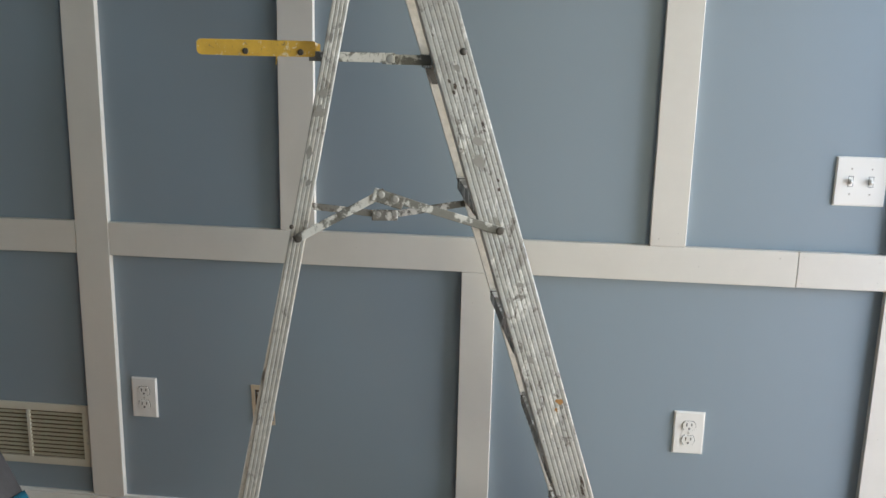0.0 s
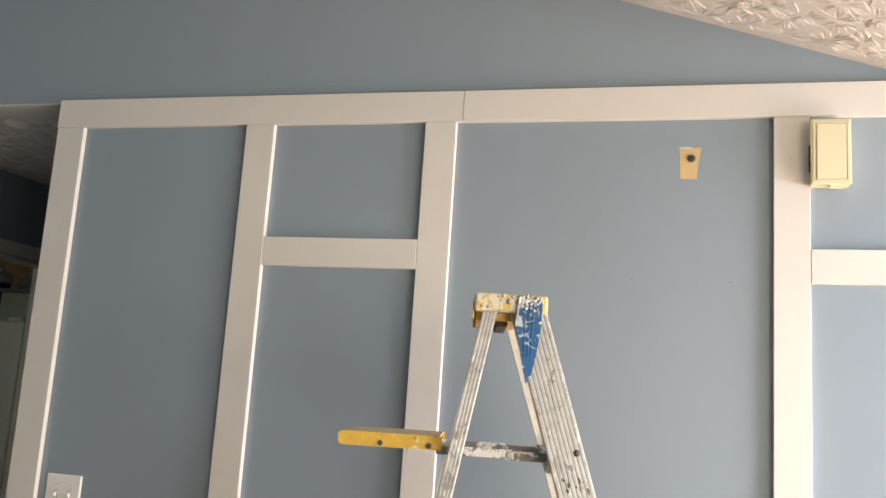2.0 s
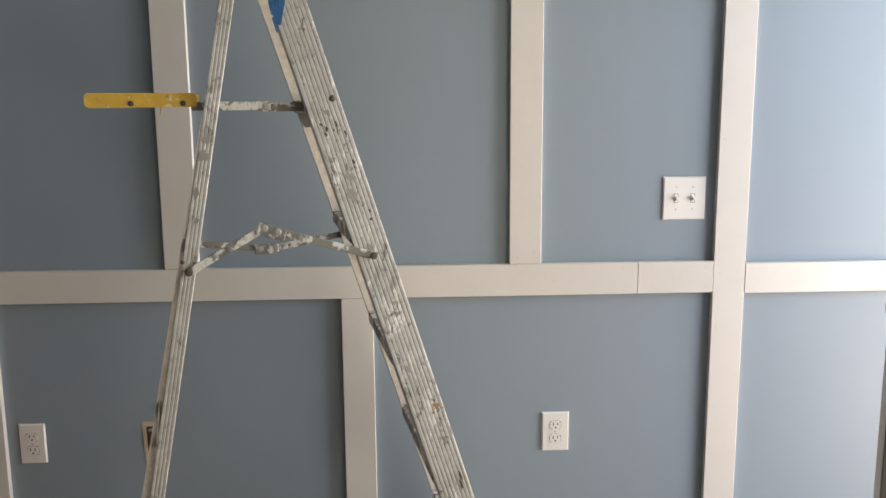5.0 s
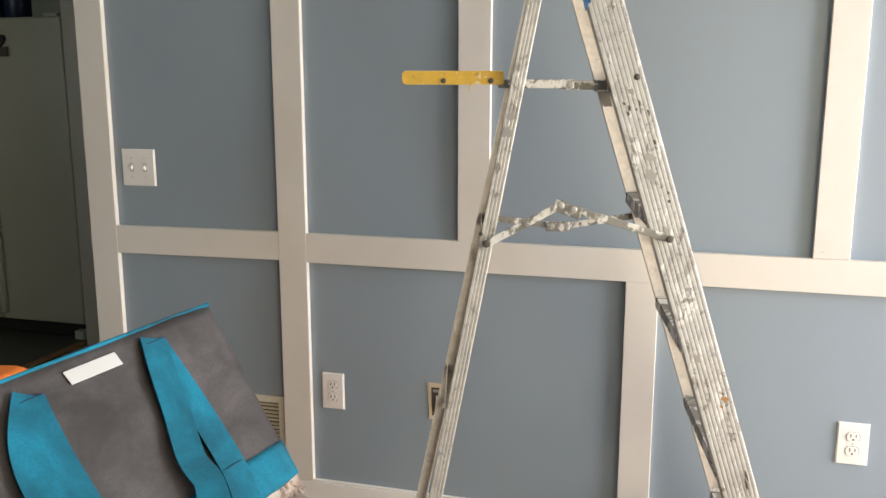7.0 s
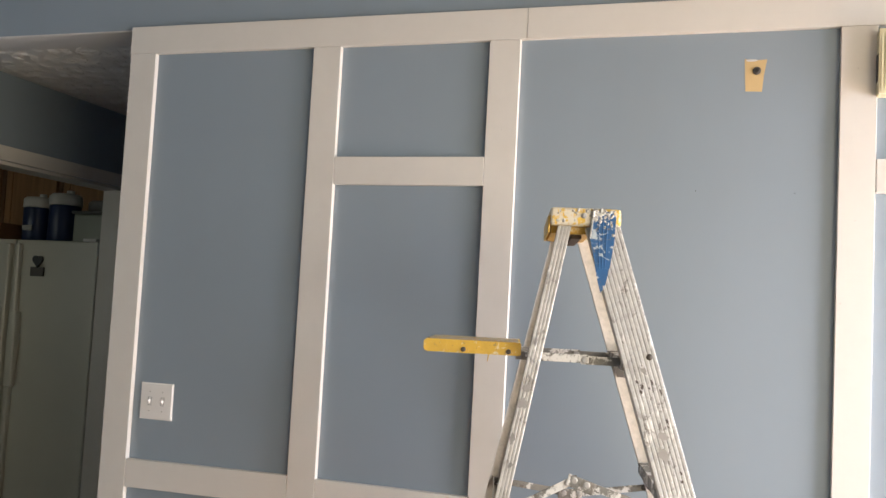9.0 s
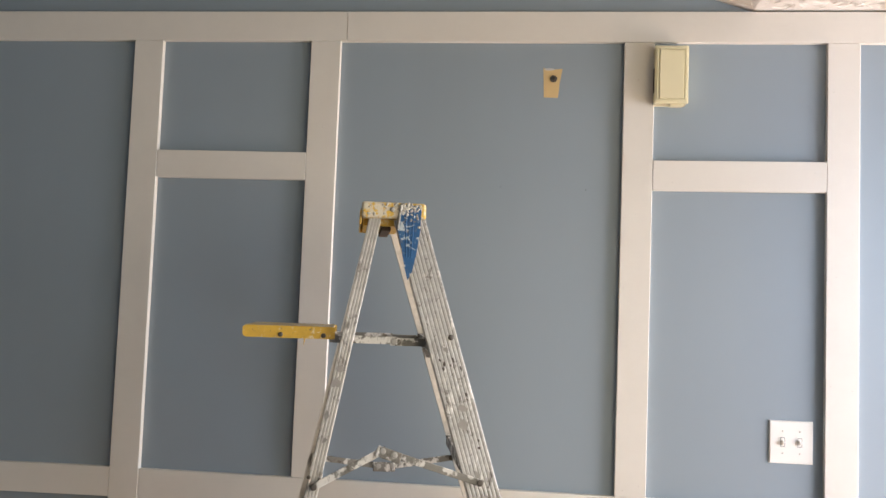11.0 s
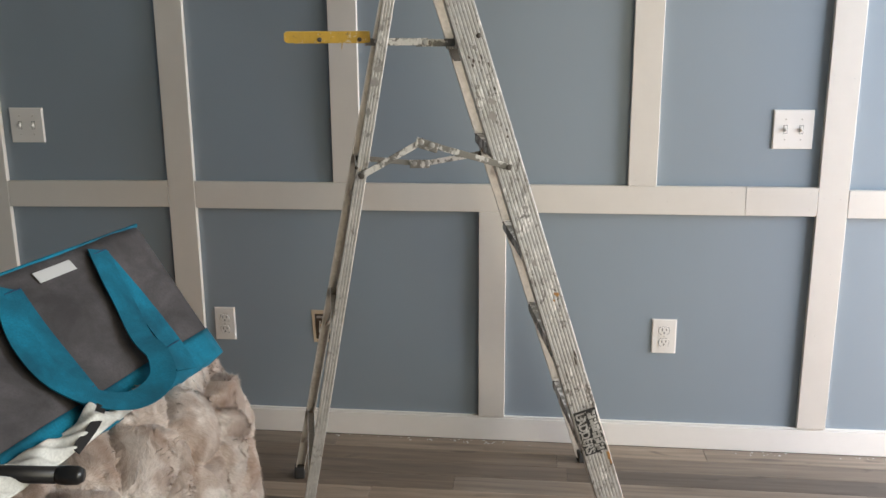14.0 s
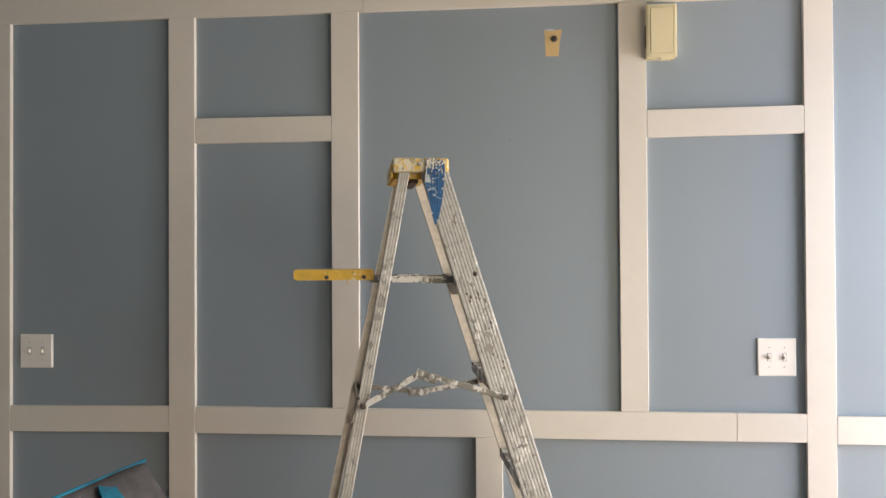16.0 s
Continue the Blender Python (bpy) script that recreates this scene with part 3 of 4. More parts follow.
# flat dark brown sheet filling the gaps between the slats
part("backing", box(VX0 + 0.02, VX1 - 0.02, -0.0015, -0.0008, VZ0 + 0.02, VZ1 - 0.02), M_DUCT, ob, "dark brown backing behind the slats")
cx = (VX0 + VX1) / 2
part("divider", box(cx - 0.004, cx + 0.004, -0.0104, -0.0016, VZ0 + 0.021, VZ1 - 0.021), M_VENT, ob)
# slats coloured darker than the frame, with the shade there put into the enamel
slat = mesh_of(moved(box(VX0 + 0.022, VX1 - 0.022, -0.0046, 0.0046, -0.0008, 0.0008), Matrix.Translation((0, -0.0052, 0)) @ Matrix.Rotation(radians(26), 4, "X")), "slat", M_SLAT)
for k in range(11):
    s = new("slat", slat)
    s.parent = ob
    s.matrix_basis = Matrix.Translation((0, 0, VZ0 + 0.0295 + k * 0.0123))
for s in (-1, 1):
    part("screw", screw((VX1 - 0.010, -0.008, (VZ0 + VZ1) / 2 + 0.02 * s), 0.003), M_SCREW, ob)

# door chime
ob = thing("door_chime", "cream plastic door chime box with a stepped cover, overlapping a batten", "door chime", at=Matrix.Translation((1.6075, 0, 0)))
body = joined(box(-0.0450, 0.0450, -0.030, 0.017, 1.976, 2.138, 0.002), box(-0.0470, 0.0470, -0.036, -0.0302, 1.9735, 2.1405, 0.0025))
part("base", body, M_CREAM, ob)
frame_bm = joined(box(-0.0415, 0.0415, -0.0385, -0.0362, 2.130, 2.135, 0.001), box(-0.0415, 0.0415, -0.0385, -0.0362, 1.9795, 1.9845, 0.001), box(-0.0415, -0.0365, -0.0385, -0.0362, 1.9848, 2.1297, 0.001), box(0.0365, 0.0415, -0.0385, -0.0362, 1.9848, 2.1297, 0.001))
part("raised_frame", frame_bm, M_CREAM, ob)
part("cover_panel", box(-0.0335, 0.0335, -0.0400, -0.0362, 1.9875, 2.1270, 0.0018), M_CREAM, ob)
part("lower_lip", box(-0.002, 0.034, -0.030, -0.004, 1.9690, 1.9755, 0.001), M_CREAM, ob)
# thin dark strip on the left side of the box
part("side_strip", box(-0.0462, -0.0452, -0.024, 0.004, 2.010, 2.080, 0.0004, 1), M_SLOT, ob, "dark strip on the side")

# unpainted patch with an anchor screw
ob = thing("wall_anchor", "bare tan drywall patch with a screw anchor in the blue wall", "wall anchor", at=Matrix.Translation((1.275, FACE, 2.043)))
patch = bmesh.new()
pf = patch.faces.new([patch.verts.new(p) for p in ((-0.024, -0.0006, -0.043), (0.017, -0.0006, -0.044), (0.021, -0.0006, 0.0), (0.028, -0.0006, 0.042), (0.004, -0.0006, 0.040), (-0.028, -0.0006, 0.044), (-0.026, -0.0006, 0.005))])
rr = bmesh.ops.extrude_face_region(patch, geom=[pf])
bmesh.ops.translate(patch, verts=[v for v in rr["geom"] if isinstance(v, bmesh.types.BMVert)], vec=(0, 0.0005, 0))
part("patch", patch, M_TAN, ob, "bare tan drywall paper")
part("anchor", moved(lathe([(0.0105, 0), (0.0105, 0.002), (0.0062, 0.0035), (0.0062, 0.001)], 16), Matrix.Translation((0.003, -0.0007, 0.012)) @ Matrix.Rotation(radians(90), 4, "X")), M_DARK_STEEL, ob)
part("hole", tube((0.001, -0.0050, 0.013), (0.001, -0.0030, 0.013), 0.0055, 12), M_SLOT, ob)
part("paint_blob", moved(lathe([(0.007, 0), (0.006, 0.001), (0.002, 0.0016)], 14), Matrix.Translation((-0.010, -0.0006, 0.0405)) @ Matrix.Rotation(radians(90), 4, "X") @ Matrix.Diagonal((2.1, 0.5, 1, 1))), M_LABEL, ob)

# ---------------------------------------------------------------- front door, standing open
HINGE = Vector((2.945, -0.925))
FREE = Vector((2.120, -0.726))
leaf_dir = (FREE - HINGE).normalized()
ang = math.degrees(math.atan2(leaf_dir.y, leaf_dir.x))
ob = thing("door_1", "grey painted front door standing open into the room", "door", at=pose(HINGE.x, HINGE.y, 0.012, 0, 0, ang))
ob["kind"] = "structure"
LEN = (FREE - HINGE).length
leaf = part("door_leaf", box(0.0, LEN, -0.0, 0.040, 0, 2.0, 0.002), M_DOOR, ob)
# strip much paler than the leaf, down its free edge
part("edge_strip", box(LEN - 0.0005, LEN + 0.0015, 0.003, 0.037, 0.0, 1.998), M_TRIM, ob, "pale strip along the free edge of the door")
part("latch_plate", box(LEN + 0.001, LEN + 0.0035, 0.008, 0.032, 0.875, 0.935, 0.0008), M_BRASS, ob)
part("latch_bolt", box(LEN + 0.003, LEN + 0.012, 0.014, 0.026, 0.895, 0.915, 0.002), M_BRASS, ob)
for side in (1, -1):
    y = 0.040 if side > 0 else 0.0
    knob = lathe([(0.032, 0), (0.032, 0.004), (0.014, 0.008), (0.012, 0.030), (0.024, 0.036), (0.029, 0.048), (0.026, 0.058), (0.010, 0.064)], 24)
    part("knob", moved(knob, Matrix.Translation((LEN - 0.062, y, 0.893)) @ Matrix.Rotation(radians(-90 * side), 4, "X")), M_BRASS, ob, "satin metal door knob", True)
for z in (0.25, 1.0, 1.75):
    part("hinge", tube((0.0, -0.006, z - 0.045), (0.0, -0.006, z + 0.045), 0.006, 10), M_BRASS, ob)
part("small_hole", tube((LEN - 0.028, 0.0398, 1.095), (LEN - 0.028, 0.0408, 1.095), 0.0022, 8), M_SLOT, ob)
jamb = joined(box(RIGHT - 0.014, RIGHT, DOOR_Y1, DOOR_Y1 + 0.058, 0, DOOR_Z, 0.003), box(RIGHT - 0.014, RIGHT, DOOR_Y0 - 0.06, DOOR_Y0, 0, DOOR_Z, 0.003), box(RIGHT - 0.014, RIGHT, DOOR_Y0 - 0.06, DOOR_Y1 + 0.058, DOOR_Z + 0.0005, DOOR_Z + 0.06, 0.003))
structure("trim_front_door", jamb, M_TRIM, "white casing round the front door opening", "trim")

# ---------------------------------------------------------------- stepladder
TH = radians(12)
LAD = Matrix.Rotation(TH, 4, "Z")
VC = -0.636
ladder = thing("stepladder", "paint-spattered aluminium stepladder with yellow cap, standing open on the floor", "stepladder", at=LAD @ Matrix.Translation((0, VC, 0)))


def spread(z):
    return 0.252 - 0.075 * z


def front_u(z):
    return 0.8728 + 0.305 * (1.385 - z)


def rear_u(z):
    return 0.704 + 0.187 * (z - 1.385)


def channel(width, flange, wall, ribs, rib):
    """Outline of a ribbed rail: web along x (outer face at y = 0), flanges towards +y."""
    out = []
    n = ribs
    step = width / n
    for k in range(n):
        x = -width / 2 + k * step
        out += [(x + step * 0.07, rib), (x + step * 0.20, 0.0), (x + step * 0.80, 0.0), (x + step * 0.93, rib)]
    h = width / 2
    out[0], out[-1] = (-h, 0.001), (h, 0.001)
    out += [(h, flange), (h - wall * 1.6, flange), (h - wall, wall + rib), (-h + wall, wall + rib), (-h + wall * 1.6, flange), (-h, flange)]
    return out


def splay(z, front):
    """The far side stands a little wider than the near one."""
    return 0.032 * max(0.0, 1 - z / 1.45) if front else -0.033 * max(0.0, 1 - z / 1.2)


def rail(name, uf, side, z0, z1, prof, inset=0.0, mat=None):
    """A rail from floor to cap along the slanted line of its frame."""
    bm = bmesh.new()
    a = Vector((uf(z0), side * (spread(z0) - inset), z0))
    b = Vector((uf(z1), side * (spread(z1) - inset), z1))
    if side > 0:
        a.x += splay(z0, uf is front_u)
    axis = (b - a).normalized()
    ex = Vector((1, 0, 0))
    ex = (ex - axis * ex.dot(axis)).normalized()
    ey = Vector((0, -side, 0))
    ey = (ey - axis * ey.dot(axis) - ex * ey.dot(ex)).normalized()
    rings = []
    for t in (0.0, 0.25, 0.5, 0.75, 1.0):
        c = a.lerp(b, t)
        rings.append([bm.verts.new(c + ex * x + ey * y) for x, y in prof])
    n = len(prof)
    for r, s in zip(rings, rings[1:]):
        for k in range(n):
            f = bm.faces.new((r[k], r[(k + 1) % n], s[(k + 1) % n], s[k]))
            f.material_index = 0 if k < n - 7 else 1
    bm.faces.new(rings[0])
    bm.faces.new(rings[-1])
    return part(name, bm, [mat or M_ALU, M_ALU_FLANGE], ladder)


FRONT_P = channel(0.0680, 0.026, 0.0022, 8, 0.0008)
REAR_P = channel(0.0275, 0.020, 0.0020, 4, 0.0008)
for side in (-1, 1):
    fr_rail = rail("front_rail", front_u, side, 0.03, 1.577, FRONT_P)
    re_rail = rail("rear_rail", rear_u, side, 0.03, 1.575, REAR_P, 0.006, M_ALU_REAR)
    for uf, w, inset, par in ((front_u, 0.062, 0.0, fr_rail), (rear_u, 0.030, 0.006, re_rail)):
        y = side * (spread(0.03) - inset)
        fu = uf(0.02) + (splay(0.02, uf is front_u) if side > 0 else 0.0)
        foot = box(fu - w / 2, fu + w / 2, min(y + side * 0.004, y - side * 0.03), max(y + side * 0.004, y - side * 0.03), 0.0, 0.036, 0.004)
        f = part("rubber_foot", foot, M_RUBBER, ladder, "dark rubber ladder foot")

# steps with lips, rail brackets and braces
for n, z in enumerate((1.305, 1.050, 0.795, 0.540, 0.285)):
    u, w = front_u(z), spread(z) - 0.004
    tread = moved(extruded([(u - 0.033, z - 0.022), (u - 0.0305, z - 0.022), (u - 0.0305, z), (u + 0.0305, z), (u + 0.0305, z - 0.022), (u + 0.033, z - 0.022), (u + 0.033, z + 0.003), (u - 0.033, z + 0.003)], 2 * w), Matrix.Translation((0, -w, 0)))
    for v in tread.verts:
        v.co.x += splay(z, True) * (v.co.y + w) / (2 * w)
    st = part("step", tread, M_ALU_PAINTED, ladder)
    for side in (-1, 1):
        y = side * (w - 0.024)
        br_u = u
        u = u + (splay(z, True) if side > 0 else 0.0)
        br = extruded([(u - 0.0385, z + 0.004), (u - 0.008, z + 0.004), (u + 0.006, z - 0.055), (u - 0.012, z - 0.055)], 0.0025)
        part("step_bracket", moved(br, Matrix.Translation((0, y - 0.001, 0))), M_DARK_STEEL, st, "dark steel step bracket")
        u = br_u
    if n:
        for side in (-1, 1):
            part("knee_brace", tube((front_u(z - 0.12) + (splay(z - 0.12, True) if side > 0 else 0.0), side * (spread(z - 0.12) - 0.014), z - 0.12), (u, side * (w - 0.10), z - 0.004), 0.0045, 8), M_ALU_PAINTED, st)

# bars and gussets of the rear frame
for z in (0.985, 0.60, 0.22):
    u, w = rear_u(z), spread(z) - 0.010
    bar_bm = joined(box(u - 0.010, u + 0.010, -w, w, z - 0.010, z - 0.008), box(u - 0.010, u - 0.008, -w, w, z - 0.010, z + 0.014), box(u + 0.008, u + 0.010, -w, w, z - 0.010, z + 0.014))
    for v in bar_bm.verts:
        v.co.x += splay(z, False) * (v.co.y + w) / (2 * w)
    bar = part("rear_bar", bar_bm, M_ALU_FLANGE, ladder)
    for side in (-1, 1):
        part("gusset", tube((rear_u(z - 0.10) + (splay(z - 0.10, False) if side > 0 else 0.0), side * (spread(z - 0.10) - 0.018), z - 0.10), (u, side * (w - 0.085), z - 0.006), 0.0048, 8), M_ALU_FLANGE, bar)

# cap
CAPW = 0.140
cap_top = box(0.708, 0.852, -CAPW, CAPW - 0.03, 1.571, 1.608, 0.009, 4)
cap = part("top_cap", cap_top, M_YELLOW_CAP, ladder, "yellow top cap crusted with white paint")
part("cap_skirt", joined(box(0.7045, 0.7085, -CAPW + 0.010, CAPW - 0.032, 1.556, 1.590, 0.002), box(0.7045, 0.775, CAPW - 0.044, CAPW - 0.036, 1.556, 1.575, 0.002), box(0.712, 0.795, -CAPW + 0.030, CAPW - 0.03, 1.556, 1.572, 0.002)), M_YELLOW, cap, "clean yellow skirt under the cap")
part("hinge_bracket", box(0.754, 0.776, -0.10, 0.10, 1.547, 1.556, 0.002), M_HOLLOW, cap)
plate = extruded([(0.797, 1.600), (0.834, 1.602), (0.841, 1.590), (0.839, 1.540), (0.832, 1.489), (0.823, 1.448), (0.815, 1.436), (0.807, 1.465), (0.796, 1.520), (0.789, 1.550)], 0.0025)
part("blue_plate", moved(plate, Matrix.Translation((0, -CAPW - 0.0032, 0))), M_BLUE, ladder, "blue bracket plate spotted with white paint")
for u in (0.806, 0.815, 0.824):
    part("pressed_rib", tube((u, -CAPW - 0.0030, 1.592), (u + 0.001 + (0.815 - u) * 0.35, -CAPW - 0.0030, 1.485), 0.0013, 6), M_BLUE, ladder, "pressed rib of the blue plate")
plate_rim = tube((0.796, -CAPW - 0.003, 1.602), (0.789, -CAPW - 0.003, 1.548), 0.003, 8)
part("plate_edge", plate_rim, M_ALU_PAINTED, ladder)


def rivet(u, y, z, r=0.0062, mat=None, par=None):
    return part("rivet", moved(lathe([(r, 0), (r * 0.95, 0.0015), (r * 0.5, 0.0030)], 14), Matrix.Translation((u, y, z)) @ Matrix.Rotation(radians(90), 4, "X")), mat or M_STEEL, par or ladder, smooth=True)


rivet(0.916, -spread(1.313) - 0.0005, 1.313, 0.0065, M_DARK_STEEL)
rivet(0.776, -CAPW - 0.0003, 1.592, 0.006, M_STEEL, cap)
rivet(0.620, -spread(0.99) - 0.0005 + 0.006, 1.008, 0.0042, M_DARK_STEEL)

# dried paint caked over the cap's face and the head of the plate
crust = bmesh.new()
krng = random.Random(31)
for k in range(80):
    on_plate = k < 56
    cu = krng.uniform(0.794, 0.838) if on_plate else krng.uniform(0.714, 0.844)
    cz = 1.604 - abs(krng.gauss(0, 0.016)) if on_plate else krng.uniform(1.578, 1.606)
    r = krng.uniform(0.0012, 0.0042)
    bmesh.ops.create_icosphere(crust, subdivisions=1, radius=r, matrix=Matrix.Translation((cu, -CAPW - (0.0034 if on_plate else 0.0002), cz)) @ Matrix.Rotation(krng.uniform(0, 6.28), 4, "Y") @ Matrix.Diagonal((krng.uniform(0.8, 2.4), 0.16, 1, 1)))
part("paint_crust", crust, M_CRUST, ladder, "lumps of dried grey-white paint", True)

# pail shelf: yellow tray on two flat arms inside the rear rails
SH = 0.112
shelf = part("pail_shelf", joined(box(0.4585, 0.4625, -SH, SH, 1.3040, 1.3215, 0.0015), *[moved(extruded([(0.4595, 1.3055), (0.4620, 1.3005), (0.4680, 1.2985), (0.6585, 1.2985), (0.6610, 1.3010), (0.6610, 1.3235), (0.6590, 1.3250), (0.4680, 1.3250), (0.4620, 1.3230), (0.4595, 1.3180)], 0.003), Matrix.Translation((0, y, 0))) for y in (-SH - 0.003, SH)]), M_YELLOW, ladder, "yellow fold-out pail shelf with paint drips")
part("tray_top", box(0.4630, 0.657, -SH + 0.0005, SH - 0.0005, 1.3210, 1.3256, 0.0015), M_YELLOW_CAP, shelf, "worn tray top caked with cream paint")
for u in (0.542, 0.636):
    part("bolt", moved(lathe([(0.0055, 0), (0.005, 0.003), (0.003, 0.004)], 12), Matrix.Translation((u, -SH - 0.003, 1.306)) @ Matrix.Rotation(radians(90), 4, "X")), M_DARK_STEEL, shelf)
part("drip", tube((0.595, -SH - 0.002, 1.299), (0.593, -SH - 0.002, 1.284), 0.0014, 6, 0.0007), M_YELLOW, shelf)
for side in (-1, 1):
    y = side * (SH + 0.001)
    y0, y1 = min(y, y - side * 0.004), max(y, y - side * 0.004)
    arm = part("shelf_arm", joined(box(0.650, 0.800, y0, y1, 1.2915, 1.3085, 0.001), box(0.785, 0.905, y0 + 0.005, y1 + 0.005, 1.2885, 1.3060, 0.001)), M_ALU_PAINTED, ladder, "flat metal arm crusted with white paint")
    part("rivet", moved(lathe([(0.0078, 0), (0.0072, 0.0014), (0.0040, 0.0020)], 14), Matrix.Translation((0.792, y0, 1.298)) @ Matrix.Rotation(radians(90), 4, "X")), M_STEEL, arm)

# folding spreaders
for side in (-1, 1):
    y = side * (spread(1.0) + 0.004) if side < 0 else side * (spread(1.0) - 0.012)
    if side < 0:
        p = [(0.632, 0.990), (0.775, 1.068), (0.800, 1.060), (0.986, 1.004)]
    else:
        p = [(0.624, 0.990), (0.780, 0.972), (0.815, 0.972), (0.965, 0.996)]
    spreader = part("spreader", joined(*[moved(box(-0.008, (Vector(b) - Vector(a)).length + 0.008, -0.0018, 0.0018, -0.0075, 0.0075, 0.0012), Matrix.Translation((a[0], y + dy, a[1])) @ Matrix.Rotation(-math.atan2(b[1] - a[1], b[0] - a[0]), 4, "Y")) for a, b, dy in ((p[0], p[1], 0.0), (p[2], p[3], -0.002))]), M_ALU_PAINTED, ladder)
    lock = box(-0.010, 0.046, -0.003, 0.003, -0.013, 0.011, 0.003)
    part("lock_joint", moved(lock, Matrix.Translation((p[1][0] - 0.004, y - 0.004, p[1][1] - 0.001)) @ Matrix.Rotation(radians(18 if side < 0 else 0), 4, "Y")), M_ALU_PAINTED, spreader)
    for u, z in p:
        part("rivet", moved(lathe([(0.0072, 0), (0.0068, 0.0012), (0.0040, 0.0020)], 14), Matrix.Translation((u, y - 0.006, z)) @ Matrix.Rotation(radians(90), 4, "X")), M_DARK_STEEL if (u, z) in (p[0], p[3]) else M_STEEL, spreader)

# dried spots, scrapes and rust on the near rails
mark_rng = random.Random(17)


def rail_mark(name, front, z, off, w, h, mat, label):
    """An irregular thin patch on the outer web of a near rail."""
    bm = bmesh.new()
    slope, lift = (-0.305, 0.0) if front else (0.187, 0.006)
    base = (front_u(z) if front else rear_u(z)) + off
    outline = []
    for k in range(13):
        a, r = 2 * math.pi * k / 13, mark_rng.uniform(0.55, 1.15)
        du, dz = math.cos(a) * w * r, math.sin(a) * h * r
        outline.append(bm.verts.new((base + du + slope * dz, -spread(z + dz) + lift - 0.0006, z + dz)))
    f = bm.faces.new(outline)
    r = bmesh.ops.extrude_face_region(bm, geom=[f])
    bmesh.ops.translate(bm, verts=[v for v in r["geom"] if isinstance(v, bmesh.types.BMVert)], vec=(0, -0.0006, 0))
    return part(name, bm, mat, ladder, label)


for z, off, w, h in ((0.685, 0.020, 0.008, 0.006), (0.670, 0.010, 0.003, 0.004), (0.255, 0.030, 0.004, 0.020)):
    rail_mark("rust_stain", True, z, off, w, h, M_RUST, "orange-brown rust stain")
for z, off, w, h in ((0.530, 0.022, 0.0028, 0.012), (0.512, 0.017, 0.0026, 0.012), (0.475, -0.016, 0.0016, 0.016), (1.262, -0.018, 0.0030, 0.004), (1.254, -0.010, 0.0034, 0.006), (1.244, -0.015, 0.0028, 0.005), (1.252, 0.003, 0.0018, 0.003),
                     (1.264, 0.012, 0.0020, 0.006), (1.246, 0.024, 0.0022, 0.007), (1.190, 0.021, 0.0028, 0.006), (1.092, 0.020, 0.0026, 0.004), (1.076, 0.017, 0.0032, 0.004), (0.268, 0.012, 0.0024, 0.008)):
    rail_mark("dark_spot", True, z, off, w, h, M_SPOT, "dark dried spot")
for z, off, w, h in ((1.160, 0.004, 0.013, 0.010), (1.125, -0.006, 0.010, 0.014), (0.905, 0.008, 0.009, 0.006), (0.765, -0.012, 0.006, 0.009), (1.285, 0.002, 0.006, 0.008), (1.020, -0.004, 0.006, 0.010)):
    rail_mark("scrape", True, z, off, w, h, M_SCRAPE, "dull grey scrape")
for z, off, w, h in ((1.238, -0.001, 0.011, 0.008), (1.207, -0.002, 0.011, 0.011), (1.135, -0.006, 0.006, 0.014), (1.352, 0.007, 0.004, 0.005), (1.330, -0.004, 0.003, 0.010), (1.085, 0.002, 0.006, 0.007)):
    rail_mark("scrape", False, z, off, w, h, M_SCRAPE, "dull grey scrape")

# maker's decal on the near front rail: dark field with pale bars
ax = (Vector((front_u(0.26), 0, 0.26)) - Vector((front_u(0.40), 0, 0.40))).normalized()
dm = Matrix.Translation((front_u(0.326) + 0.001, -spread(0.326) - 0.0016, 0.326)) @ Matrix.Rotation(math.atan2(ax.x, -ax.z), 4, "Y").inverted()
decal = part("decal", moved(box(-0.0295, 0.0285, -0.0008, 0.0008, -0.062, 0.059, 0.0005), dm @ Matrix.Rotation(radians(-4.3), 4, "X")), M_DECAL, ladder, "black decal with worn pale bars")
lie = dm @ Matrix.Rotation(radians(-4.3), 4, "X")
words = bpy.data.curves.new("lettering", "FONT")
words.body, words.size, words.offset, words.extrude, words.align_x, words.align_y = "LADDERS", 1.0, 0.028, 0.01, "CENTER", "CENTER"
word_mesh = bpy.data.meshes.new_from_object(bpy.data.objects.new("lettering", words))
xs, ys = [v.co.x for v in word_mesh.vertices], [v.co.y for v in word_mesh.vertices]
fx, fy = 0.112 / (max(xs) - min(xs)), 0.0235 / (max(ys) - min(ys))
mx, my = (max(xs) + min(xs)) / 2, (max(ys) + min(ys)) / 2
for v in word_mesh.vertices:
    x, y, z = v.co
    v.co = lie @ Vector((-0.0145 + (y - my) * fy, -0.0013 - z * 0.03, -0.003 - (x - mx) * fx))
word_mesh.materials.append(M_ALU)
lettering = new("lettering", word_mesh)
lettering.parent = decal
tagged(lettering, "worn pale letters")
drng = random.Random(9)
z = -0.056
while z < 0.048:
    h, w, cx = drng.uniform(0.013, 0.018), drng.uniform(0.0085, 0.0115), 0.0145 + drng.uniform(-0.0018, 0.0018)
    bar = joined(box(cx - w, cx + w, -0.0016, -0.0009, z, z + h * 0.40, 0.0006), box(cx - w, cx - w * 0.05, -0.0016, -0.0009, z + h * 0.40, z + h, 0.0006), box(cx + w * 0.30, cx + w, -0.0016, -0.0009, z + h * drng.uniform(0.4, 0.6), z + h, 0.0006))
    part("bar", moved(bar, lie), M_ALU, decal)
    z += h + 0.0026

